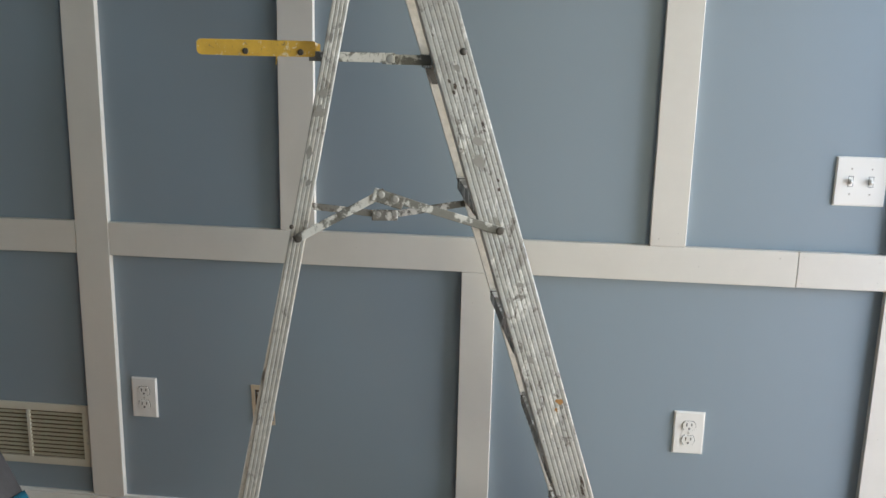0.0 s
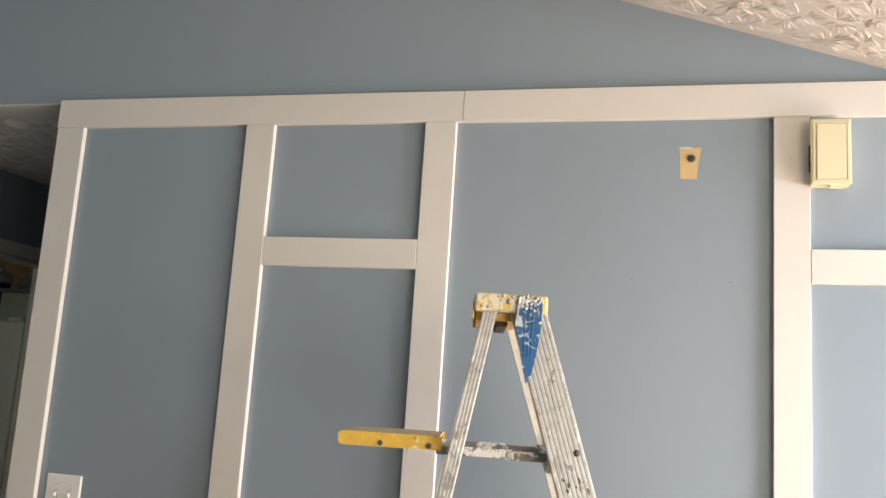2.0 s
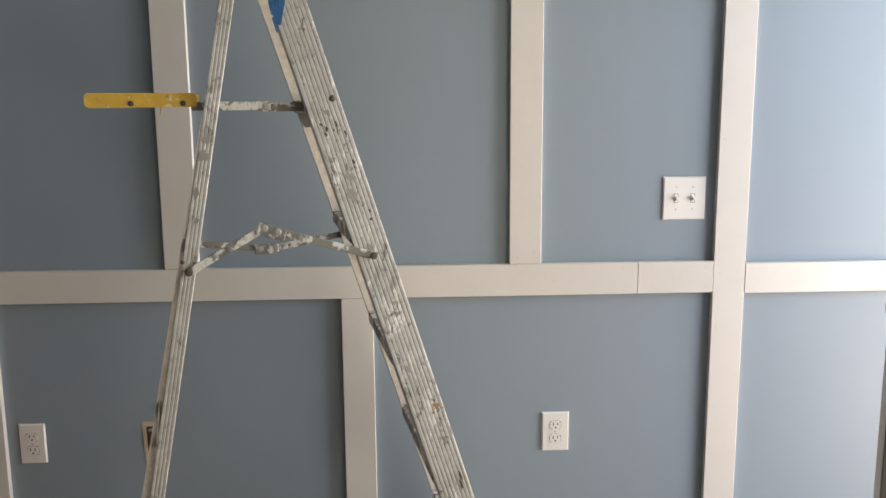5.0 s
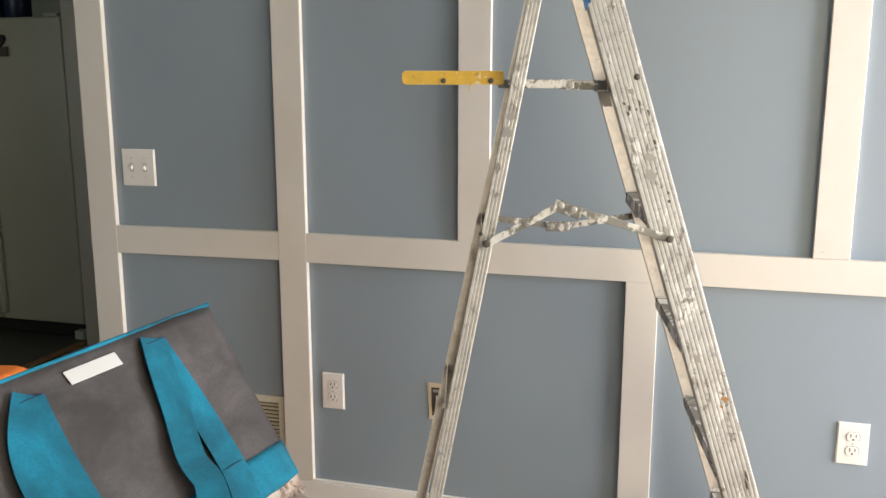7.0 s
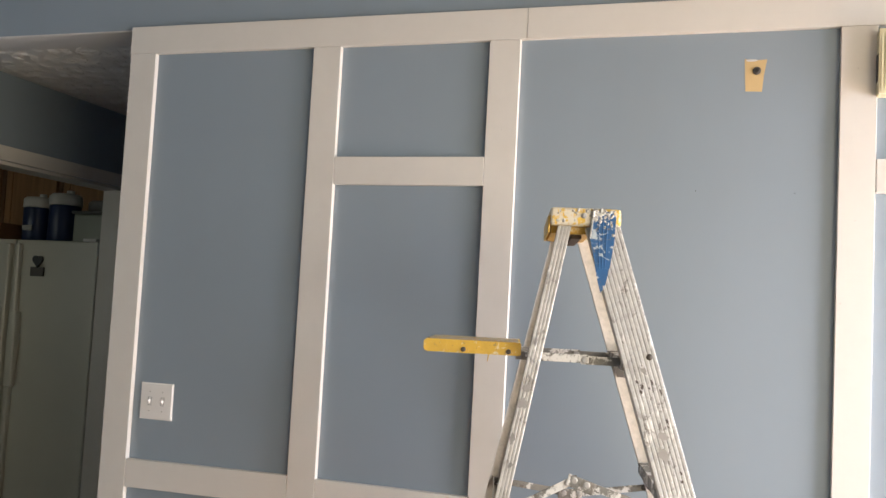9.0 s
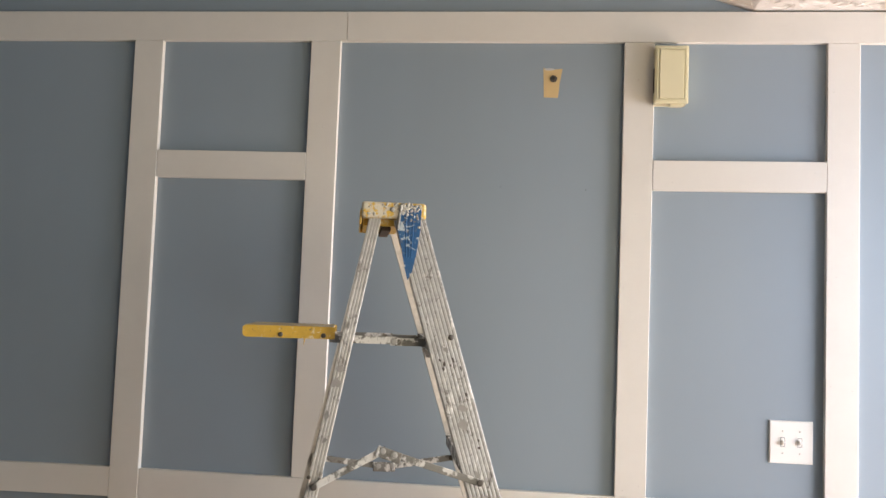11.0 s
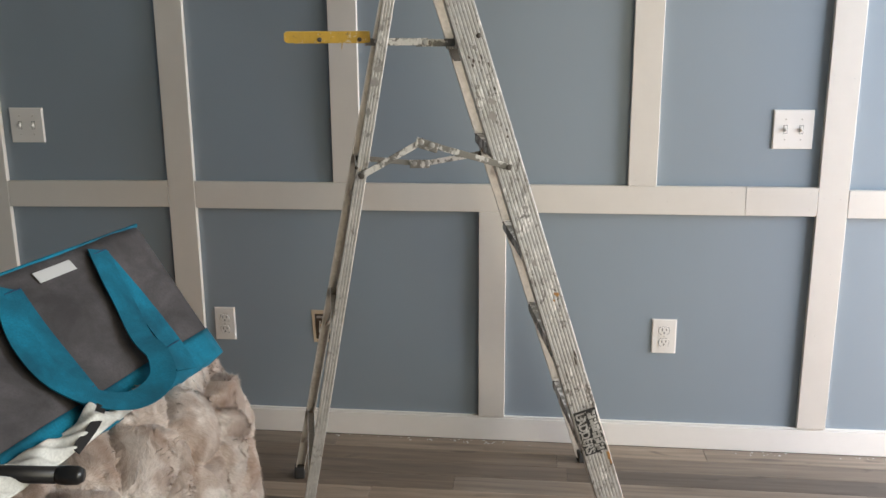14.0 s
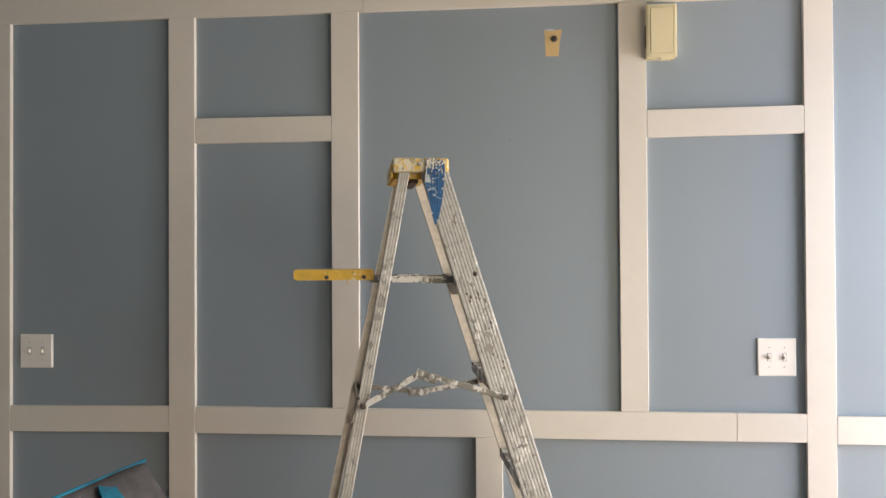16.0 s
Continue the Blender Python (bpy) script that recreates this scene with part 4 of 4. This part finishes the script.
# ---------------------------------------------------------------- tote bag on the blanket
bn = Vector((0.6844, -0.1694, 0.7092)).normalized()
e1 = Vector((0.2005, 0.9789, 0.0404))
e1 = (e1 - bn * e1.dot(bn)).normalized()
e2 = bn.cross(e1)
BAG = Matrix.Translation((0.4415, -1.2864, 0.9397)) @ Matrix((e1, e2, bn)).transposed().to_4x4()
bag = thing("tote_bag", "grey felt tote bag with teal straps on a fur blanket", "bag", at=BAG)


def right_edge(v):
    return 0.142 - 0.232 * (0.025 - v)


def bag_sheet(v0, v1, grow, nx=26, ny=16, thick=0.085):
    """Padded front and back of the bag between two heights, closed at the rims."""
    bm = bmesh.new()
    sides = []
    for face in (1, -1):
        grid = []
        for j in range(ny + 1):
            v = v0 + (v1 - v0) * j / ny
            row = []
            for i in range(nx + 1):
                s = i / nx
                x0, x1 = -0.46 - grow, right_edge(v) + grow
                x = x0 + (x1 - x0) * s
                round_ = max(0.0, 1 - (2 * s - 1) ** 8) ** 0.5
                full = max(0.05, 1 - max(0.0, (v + 0.045) / 0.075) ** 2 * 0.85)
                dent = 0.0030 * math.sin(x * 27 + v * 13) + 0.0022 * math.sin(v * 47 + x * 9) + 0.004 * noise.noise(Vector((x * 14, v * 14, 2.0)))
                z = -0.004 * (1 - round_) + dent * round_ * full + grow if face > 0 else -0.006 - thick * round_ * full - grow
                row.append(bm.verts.new((x, v, z)))
            grid.append(row)
        sides.append(grid)
        for j in range(ny):
            for i in range(nx):
                bm.faces.new((grid[j][i], grid[j][i + 1], grid[j + 1][i + 1], grid[j + 1][i]))
    f, b = sides
    for i in range(nx):
        bm.faces.new((f[0][i], b[0][i], b[0][i + 1], f[0][i + 1]))
        bm.faces.new((f[ny][i], f[ny][i + 1], b[ny][i + 1], b[ny][i]))
    for j in range(ny):
        bm.faces.new((f[j][0], f[j + 1][0], b[j + 1][0], b[j][0]))
        bm.faces.new((f[j][nx], b[j][nx], b[j + 1][nx], f[j + 1][nx]))
    return bm


part("body", bag_sheet(-0.266, 0.024, 0.0), M_FELT, bag, smooth=True)
part("base_band", bag_sheet(-0.270, -0.216, 0.0018, 26, 5), M_TEAL, bag, "teal fabric base", True)
part("top_binding", moved(tube((-0.46, 0.0, 0.0), (0.141, 0.0, 0.0), 0.0042, 10), Matrix.Translation((0, 0.0255, -0.006)) @ Matrix.Diagonal((1, 1.0, 2.0, 1))), M_TEAL, bag, "teal edge binding", True)


def ribbon(points, width, lifts, thick=0.0022, twist=()):
    """A strap along in-plane points, each lifted off the bag, smoothed between them."""
    pts = [Vector((x, y, z)) for (x, y), z in zip(points, lifts)]
    fine, tw = [], []
    n = len(pts)
    tws = list(twist) or [0.0] * n
    for k in range(n - 1):
        p0, p1, p2, p3 = pts[max(k - 1, 0)], pts[k], pts[k + 1], pts[min(k + 2, n - 1)]
        for j in range(18):
            t = j / 18
            fine.append(0.5 * ((2 * p1) + (p2 - p0) * t + (2 * p0 - 5 * p1 + 4 * p2 - p3) * t * t + (3 * p1 - p0 - 3 * p2 + p3) * t ** 3))
            tw.append(tws[k] + (tws[k + 1] - tws[k]) * t)
    fine.append(pts[-1])
    tw.append(tws[-1])
    bm = bmesh.new()
    rows = []
    for k, p in enumerate(fine):
        d = (fine[min(k + 1, len(fine) - 1)] - fine[max(k - 1, 0)]).normalized()
        side = Vector((0, 0, 1)).cross(d).normalized()
        a = radians(tw[k])
        side, up = side * math.cos(a) + Vector((0, 0, 1)) * math.sin(a), Vector((0, 0, 1)) * math.cos(a) - side * math.sin(a)
        rows.append([bm.verts.new(p + side * width / 2 * s + up * thick / 2 * q) for s, q in ((-1, -1), (1, -1), (1, 1), (-1, 1))])
    for r, s in zip(rows, rows[1:]):
        for k in range(4):
            bm.faces.new((r[k], r[(k + 1) % 4], s[(k + 1) % 4], s[k]))
    bm.faces.new(rows[0])
    bm.faces.new(rows[-1])
    return bm


part("sewn_strap", ribbon([(-0.038, -0.262), (-0.022, -0.212), (-0.008, -0.110), (0.0015, 0.001)], 0.043, (0.008, 0.008, 0.007, 0.005)), M_TEAL, bag, "teal webbing strap")
part("sewn_strap", ribbon([(-0.238, -0.262), (-0.230, -0.205), (-0.219, -0.090), (-0.204, -0.008)], 0.040, (0.008, 0.008, 0.007, 0.005)), M_TEAL, bag, "teal webbing strap")
part("handle", ribbon([(0.0015, 0.001), (-0.026, -0.055), (-0.052, -0.115), (-0.082, -0.178), (-0.091, -0.222), (-0.126, -0.258), (-0.188, -0.262), (-0.238, -0.228), (-0.263, -0.172), (-0.264, -0.120), (-0.246, -0.065), (-0.204, -0.008)], 0.040,
                      (0.009, 0.014, 0.018, 0.024, 0.032, 0.034, 0.030, 0.024, 0.018, 0.016, 0.013, 0.009), 0.0022, (0, 2, 4, 6, 14, 24, 22, 12, -4, -8, -5, 0)), M_TEAL, bag, "drooping teal webbing handle")
for u, v in ((0.001, -0.004), (-0.022, -0.212), (-0.230, -0.205), (-0.205, -0.013)):
    part("stitching", box(u - 0.016, u + 0.016, v - 0.0006, v + 0.0006, 0.0105, 0.0112), M_NAVY, bag, "dark thread line")
part("label", moved(box(-0.0415, 0.0415, -0.0103, 0.0103, 0, 0.0012, 0.0004, 1), Matrix.Translation((-0.103, -0.0045, 0.0035))), M_LABEL, bag, "plain white label")

# ---------------------------------------------------------------- fur blanket over the seat
def mound(p):
    """Rounded block with sagging top, folds and a hanging side."""
    x0, x1, y0, y1, top, r = -0.45, 0.690, -2.04, -1.085, 0.772, 0.20
    lo, hi = Vector((x0 + r, y0 + r, r)), Vector((x1 - r, y1 - r, top - r))
    q = Vector((min(max(p.x, lo.x), hi.x), min(max(p.y, lo.y), hi.y), min(max(p.z, lo.z), hi.z)))
    d = p - q
    out = q + (d.normalized() * r if d.length > 1e-6 else Vector())
    t = max(0.0, out.z) / top
    out.z += t * (0.10 * min(1.0, max(0.0, (0.44 - out.x) / 0.2)) * math.exp(-((out.y + 1.45) / 0.25) ** 4) - 0.12 * max(0.0, -1.52 - out.y))
    out.x += (1 - t) * 0.045
    n = d.normalized() if d.length > 1e-6 else Vector((0, 0, 1))
    warp = out + Vector((noise.noise(out * 9), noise.noise(out * 9 + Vector((5, 3, 1))), noise.noise(out * 9 + Vector((2, 8, 6))))) * 0.030
    near_, next_ = noise.voronoi(warp * 8.8 + Vector((3.1, 7.4, 1.9)))[0][:2]
    lump = math.sqrt(min(1.0, max(0.0, (next_ - near_) * 1.5)))
    fold = (lump - 0.74) * 0.034 + noise.noise(out * 5.0 + Vector((4.2, 7.7, 1.3))) * 0.020 + noise.noise(out * 34.0) * 0.004
    out += n * fold * (0.4 + 0.6 * min(1.0, out.z / 0.1))
    out.z = max(out.z, 0.004)
    return out, n


bm = bmesh.new()
bmesh.ops.create_cube(bm, size=1)
bmesh.ops.subdivide_edges(bm, edges=bm.edges[:], cuts=120, use_grid_fill=True)
for v in bm.verts:
    v.co = Vector((0.16 + v.co.x * 1.22, -1.52 + v.co.y * 1.04, 0.384 + v.co.z * 0.768))
    v.co, _n = mound(v.co)
blanket = part("fur_blanket", bm, M_FUR, None, "", True)
tagged(blanket, "cream and grey-brown faux-fur blanket heaped over a seat", "blanket")

# pile of the fur: bent tapering tufts rooted all over the seen side
frng = random.Random(21)
me = blanket.data
verts, faces, shade = [], [], []
polys = [p for p in me.polygons if p.center.z > 0.22 and p.center.x > 0.36 and p.center.y > -1.95 and p.normal.x > -0.5]
weights = [p.area for p in polys]
for p in frng.choices(polys, weights, k=260000):
    vs = [me.vertices[i].co for i in p.vertices]
    a, b = frng.random(), frng.random()
    root = vs[0].lerp(vs[1], a).lerp(vs[3].lerp(vs[2], a), b)
    n = p.normal.copy()
    flow = Vector((noise.noise(root * 7), noise.noise(root * 7 + Vector((9, 2, 4))), noise.noise(root * 7 + Vector((1, 8, 3))) - 0.25))
    clump = Vector((noise.noise(root * 55), noise.noise(root * 55 + Vector((5, 1, 8))), noise.noise(root * 55 + Vector((2, 7, 3)))))
    lean = flow * 1.9 + clump * 1.2 + Vector((frng.gauss(0, 0.22), frng.gauss(0, 0.22), frng.gauss(0, 0.22)))
    lean = lean - n * lean.dot(n)
    length = frng.uniform(0.0070, 0.0150)
    side = n.cross(lean + Vector((0.01, 0.02, 0.03))).normalized() * frng.uniform(0.0004, 0.0008)
    mid = root + (n * 0.22 + lean * 0.7).normalized() * length * 0.55
    tip = mid + (n * 0.04 + lean).normalized() * length * 0.60
    k = len(verts)
    shade += [n] * 5
    verts += [root - side - n * 0.002, root + side - n * 0.002, mid + side * 0.8, mid - side * 0.8, tip]
    faces += [(k + 3, k + 2, k + 1, k), (k + 4, k + 2, k + 3)]
fm = bpy.data.meshes.new("fur_nap")
fm.from_pydata([tuple(v) for v in verts], [], faces)
fm.polygons.foreach_set("use_smooth", [True] * len(fm.polygons))
fm.normals_split_custom_set_from_vertices([tuple(v) for v in shade])
fm.materials.append(M_FUR)
pile = new("fur_nap", fm)
pile.parent = blanket
tagged(pile, "long soft fur pile", kind="stuff")

# white cloth with a black strap tucked between bag and blanket
CLOTH = BAG @ Matrix.Translation((0, 0, 0.004))
cl = bmesh.new()
nx, ny = 64, 16
grid = []
for j in range(ny + 1):
    row = []
    for i in range(nx + 1):
        s, t = i / nx, j / ny
        x = -0.47 + 0.325 * s
        y = -0.226 - 0.026 * s - t * (0.040 * (1 - s) ** 0.7 + 0.010) + 0.016 * math.exp(-((s - 0.64) / 0.05) ** 2) * (1 - t)
        z = 0.004 + 0.014 * math.sin(t * 2.6) + 0.005 * math.sin(s * 23 + t * 4) + 0.004 * math.sin(s * 51 - t * 9) + 0.016 * math.exp(-((s - 0.64) / 0.06) ** 2)
        row.append(cl.verts.new((x, y, z)))
    grid.append(row)
for j in range(ny):
    for i in range(nx):
        cl.faces.new((grid[j][i], grid[j][i + 1], grid[j + 1][i + 1], grid[j + 1][i]))
r_ = bmesh.ops.extrude_face_region(cl, geom=cl.faces[:])
bmesh.ops.translate(cl, verts=[v for v in r_["geom"] if isinstance(v, bmesh.types.BMVert)], vec=(0, 0, -0.004))
cloth = part("cloth", cl, M_WHITE_CLOTH, None, "", True)
cloth.matrix_world = CLOTH
tagged(cloth, "crumpled white cloth tucked between bag and fur blanket", "cloth")
strap = part("cloth_strap", moved(ribbon([(-0.246, -0.240), (-0.278, -0.258), (-0.330, -0.274)], 0.014, (0.024, 0.026, 0.020)), Matrix.Identity(4)), M_BLACK)
strap.matrix_world = CLOTH
tagged(strap, "short black fabric strap lying on the white cloth", "strap")

# black rod with a rounded grip lying on the fur
ROD_A, ROD_B = Vector((0.533, -1.728, 0.757)), Vector((0.636, -1.716, 0.754))
rod = thing("rod", "black rod with a rounded end lying across the fur blanket", "rod")
part("shaft", tube(ROD_A - (ROD_B - ROD_A) * 1.2, ROD_A.lerp(ROD_B, 0.66), 0.0112, 16), M_BLACK, rod, smooth=True)
tipb = lathe([(0.008, 0), (0.0118, 0.006), (0.0126, 0.016), (0.0120, 0.030), (0.0085, 0.036)], 18)
part("grip", moved(tipb, Matrix.Translation(ROD_A.lerp(ROD_B, 0.64)) @ (ROD_B - ROD_A).to_track_quat("Z", "Y").to_matrix().to_4x4()), M_BLACK, rod, smooth=True)

# orange carrier behind the bag
ob = thing("orange_bag", "bright orange soft carrier behind the tote bag", "bag", at=pose(-0.425, -0.90, 0, 0, 0, 14))
ocb = box(-0.22, 0.22, -0.10, 0.10, 0.0, 0.68, 0.035, 4)
for v in ocb.verts:
    v.co.x += 0.01 * math.sin(v.co.z * 14)
    v.co.z += 0.012 * math.sin(v.co.x * 17) * (v.co.z > 0.3)
part("pouch", ocb, M_ORANGE, ob, smooth=True)
part("flap", box(-0.222, 0.222, -0.112, 0.0, 0.50, 0.694, 0.02, 3), M_ORANGE, ob, smooth=True)

# ---------------------------------------------------------------- kitchen seen through the doorway
FY = 1.31
fridge = thing("fridge", "almond side-by-side refrigerator standing in the dim kitchen", "refrigerator", at=Matrix.Translation((-1.768, FY, 0)))
part("cabinet", box(-0.90, -0.004, 0.062, 0.74, 0.03, 1.615, 0.006), M_FRIDGE, fridge)
part("plinth", box(-0.89, -0.02, 0.05, 0.09, 0.01, 0.085), M_SLOT, fridge, "dark toe grille")
for x0, x1, hx in ((-0.502, 0.0, -0.47), (-0.90, -0.508, -0.54)):
    d = part("fridge_door", box(x0, x1, 0.0, 0.055, 0.085, 1.622, 0.012, 3), M_FRIDGE, fridge)
    part("gasket", box(x0 + 0.01, x1 - 0.01, 0.0555, 0.0615, 0.10, 1.61), M_GASKET, d)
    if hx < -0.5:
        hd = joined(box(-0.622, -0.536, -0.048, 0.004, 0.84, 1.27, 0.016, 3), box(-0.560, -0.520, -0.030, 0.004, 0.12, 1.60, 0.010, 3))
    else:
        hd = joined(box(-0.492, -0.462, -0.026, 0.004, 0.12, 1.60, 0.010, 3), box(-0.490, -0.440, -0.038, 0.004, 0.86, 1.25, 0.014, 3))
    part("handle", hd, M_FRIDGE, d, "almond moulded handle")
part("dispenser", box(-0.84, -0.64, -0.004, 0.002, 0.95, 1.20, 0.002), M_SLOT, fridge, "dark water dispenser recess")
part("top_hinge", box(-0.10, -0.02, 0.005, 0.07, 1.6225, 1.638, 0.003), M_LID, fridge)
part("roller_foot", box(-0.075, -0.015, 0.01, 0.07, 0.0, 0.045, 0.006), M_LID, fridge)
part("roller_foot", box(-0.88, -0.82, 0.01, 0.07, 0.0, 0.045, 0.006), M_LID, fridge)
clip = thing("magnet_clip", "dark heart-shaped magnet clip on the fridge door", "magnet", at=Matrix.Translation((-2.122, FY - 0.002, 1.496)))
heart = bmesh.new()
hv = [heart.verts.new((0.034 * 0.0625 * 16 * math.sin(a) ** 3 * 0.9, 0, 0.0022 * (13 * math.cos(a) - 5 * math.cos(2 * a) - 2 * math.cos(3 * a) - math.cos(4 * a)) + 0.018)) for a in [2 * math.pi * k / 28 for k in range(28)]]
hf = heart.faces.new(hv)
r_ = bmesh.ops.extrude_face_region(heart, geom=[hf])
bmesh.ops.translate(heart, verts=[v for v in r_["geom"] if isinstance(v, bmesh.types.BMVert)], vec=(0, -0.014, 0))
part("heart", heart, M_BLACK, clip)
part("clip_jaw", box(-0.042, 0.040, -0.010, 0.0, -0.062, -0.014, 0.002), M_DARK_STEEL, clip)


def drinks_jug(x, y, s, label, emblem=False):
    ob = thing("drinks_cooler", label, "cooler jug", "jugs on the fridge", Matrix.Translation((x, y, 1.616)))
    r = 0.068 * s
    part("body", lathe([(r * 0.92, 0), (r, 0.01), (r, 0.165 * s), (r * 0.97, 0.172 * s)]), M_NAVY, ob, smooth=True)
    part("lid", lathe([(r * 1.03, 0.172 * s), (r * 1.05, 0.178 * s), (r * 1.04, 0.212 * s), (r * 0.85, 0.224 * s), (r * 0.3, 0.227 * s)]), M_LID, ob, "white screw lid", True)
    part("spout", tube((r * 0.5, -r * 0.2, 0.222 * s), (r * 0.5, -r * 0.2, 0.238 * s), r * 0.25, 14), M_LID, ob, "white spout cap")
    if emblem:
        part("emblem", moved(box(-0.028 * s, 0.028 * s, -0.003, 0.003, -0.014, 0.014, 0.002), Matrix.Translation((0, -r - 0.001, 0.07 * s))), M_STEEL, ob, "pale emblem shape")
    return ob


drinks_jug(-2.322, 1.50, 1.11, "navy drinks cooler with white lid on the fridge", True)
drinks_jug(-2.130, 1.48, 1.19, "taller navy drinks cooler with white lid on the fridge")
drinks_jug(-2.06, 1.70, 1.14, "navy drinks cooler partly behind the plastic box")
ob = thing("storage_box", "cloudy plastic storage box with a grey lid on the fridge", "storage box", at=Matrix.Translation((-1.922, 1.50, 1.616)))
part("tub", box(-0.085, 0.105, -0.10, 0.12, 0, 0.155, 0.012, 3), M_CLEAR, ob)
part("lid", box(-0.094, 0.114, -0.108, 0.128, 0.155, 0.172, 0.006), M_GASKET, ob, "dark grey lid")
ob = thing("carton", "small brown carton lying on the fridge", "carton", at=Matrix.Translation((-2.55, 1.46, 1.616)))
part("sleeve", box(-0.10, 0.075, -0.06, 0.12, 0, 0.10, 0.003), M_CARTON, ob)
part("flap", box(-0.10, 0.075, -0.062, -0.0605, 0.06, 0.09), M_WOOD, ob)

for k, (x0, x1) in enumerate(((-3.86, -3.425), (-3.42, -2.985), (-2.98, -2.56), (-2.555, -2.215), (-2.21, -1.84))):
    cab = thing("wall_cabinet", "brown oak wall cabinet above the fridge", "cabinet", "kitchen cabinets", Matrix.Translation((x0, 1.92, 1.62)))
    w = x1 - x0
    part("carcass", box(0, w, 0.0205, 0.36, 0, 0.64), M_CARTON, cab)
    dr = part("cabinet_door", joined(box(0.024, w - 0.024, 0.008, 0.020, 0.024, 0.620, 0.002), box(0.024, 0.065, 0.0, 0.0078, 0.024, 0.620, 0.002), box(w - 0.065, w - 0.024, 0.0, 0.0078, 0.024, 0.620, 0.002), box(0.0655, w - 0.0655, 0.0, 0.0078, 0.024, 0.07, 0.002), box(0.0655, w - 0.0655, 0.0, 0.0078, 0.57, 0.620, 0.002)), M_WOOD, cab)
    part("knob", tube((w - 0.04, -0.018, 0.10), (w - 0.04, 0.0, 0.10), 0.011, 12), M_DARK_STEEL, dr)

# ---------------------------------------------------------------- floor planks
floor = structure("floor", joined(box(LEFT_X - 0.13, RIGHT, REAR, 2.6, -0.06, -0.004), box(RIGHT, RIGHT + 0.12, DOOR_Y0, DOOR_Y1, -0.06, -0.004)), M_SUB, "grey-brown wood-look vinyl plank floor", "floor")
PW, PL = 0.0868, 1.21
JOINTS = {0: 1.755, 2: 1.31, 3: 0.968}
prng = random.Random(12)
cache = {}
row = 0
y = 0.0015
while y > REAR + 0.02:
    y0 = max(y - PW, REAR + 0.002)
    x = LEFT_X + 0.004 - prng.uniform(0.1, PL - 0.1)
    if row in JOINTS:
        x = JOINTS[row] - 3 * PL
    while x < RIGHT:
        a, b = max(x, LEFT_X + 0.004), min(x + PL, RIGHT - 0.003)
        if b - a > 0.03:
            key = (round(b - a, 3), round(y - y0, 3))
            if key not in cache:
                cache[key] = mesh_of(box(0.0006, b - a - 0.0006, 0.0006, y - y0 - 0.0006, -0.004, 0.0, 0.0007, 1), "plank", M_PLANK)
            p = new("plank", cache[key])
            p.parent = floor
            p.location = (a, y0, 0)
        x += PL
    y -= PW
    row += 1
y = 0.0195
while y < 2.5:
    y1 = min(y + PW, 2.6)
    b = LEFT_END + 0.17
    key = ("hall", round(y1 - y, 3))
    if key not in cache:
        cache[key] = mesh_of(box(-0.134, b - LEFT_X - 0.005, 0.0006, y1 - y - 0.0006, -0.004, 0.0, 0.0007, 1), "plank", M_PLANK)
    if y > 0.14:
        p = new("plank", cache[key])
        p.parent = floor
        p.location = (LEFT_X + 0.004, y, 0)
    y += PW
# crumbs of dried compound along the wall
crumbs = bmesh.new()
crng = random.Random(4)
for k in range(60):
    cx = crng.choice((0.80, 1.03, 1.06, 0.55, 1.9, 2.3)) + crng.gauss(0, 0.06)
    s = crng.uniform(0.0010, 0.0032)
    bmesh.ops.create_icosphere(crumbs, subdivisions=1, radius=s, matrix=Matrix.Translation((cx, -crng.uniform(0.004, 0.03), s * 0.5)) @ Matrix.Diagonal((crng.uniform(0.7, 1.8), 1, 0.6, 1)))
tagged(part("crumbs", crumbs, M_LID), "white crumbs of dried compound along the baseboard", "debris", kind="stuff")
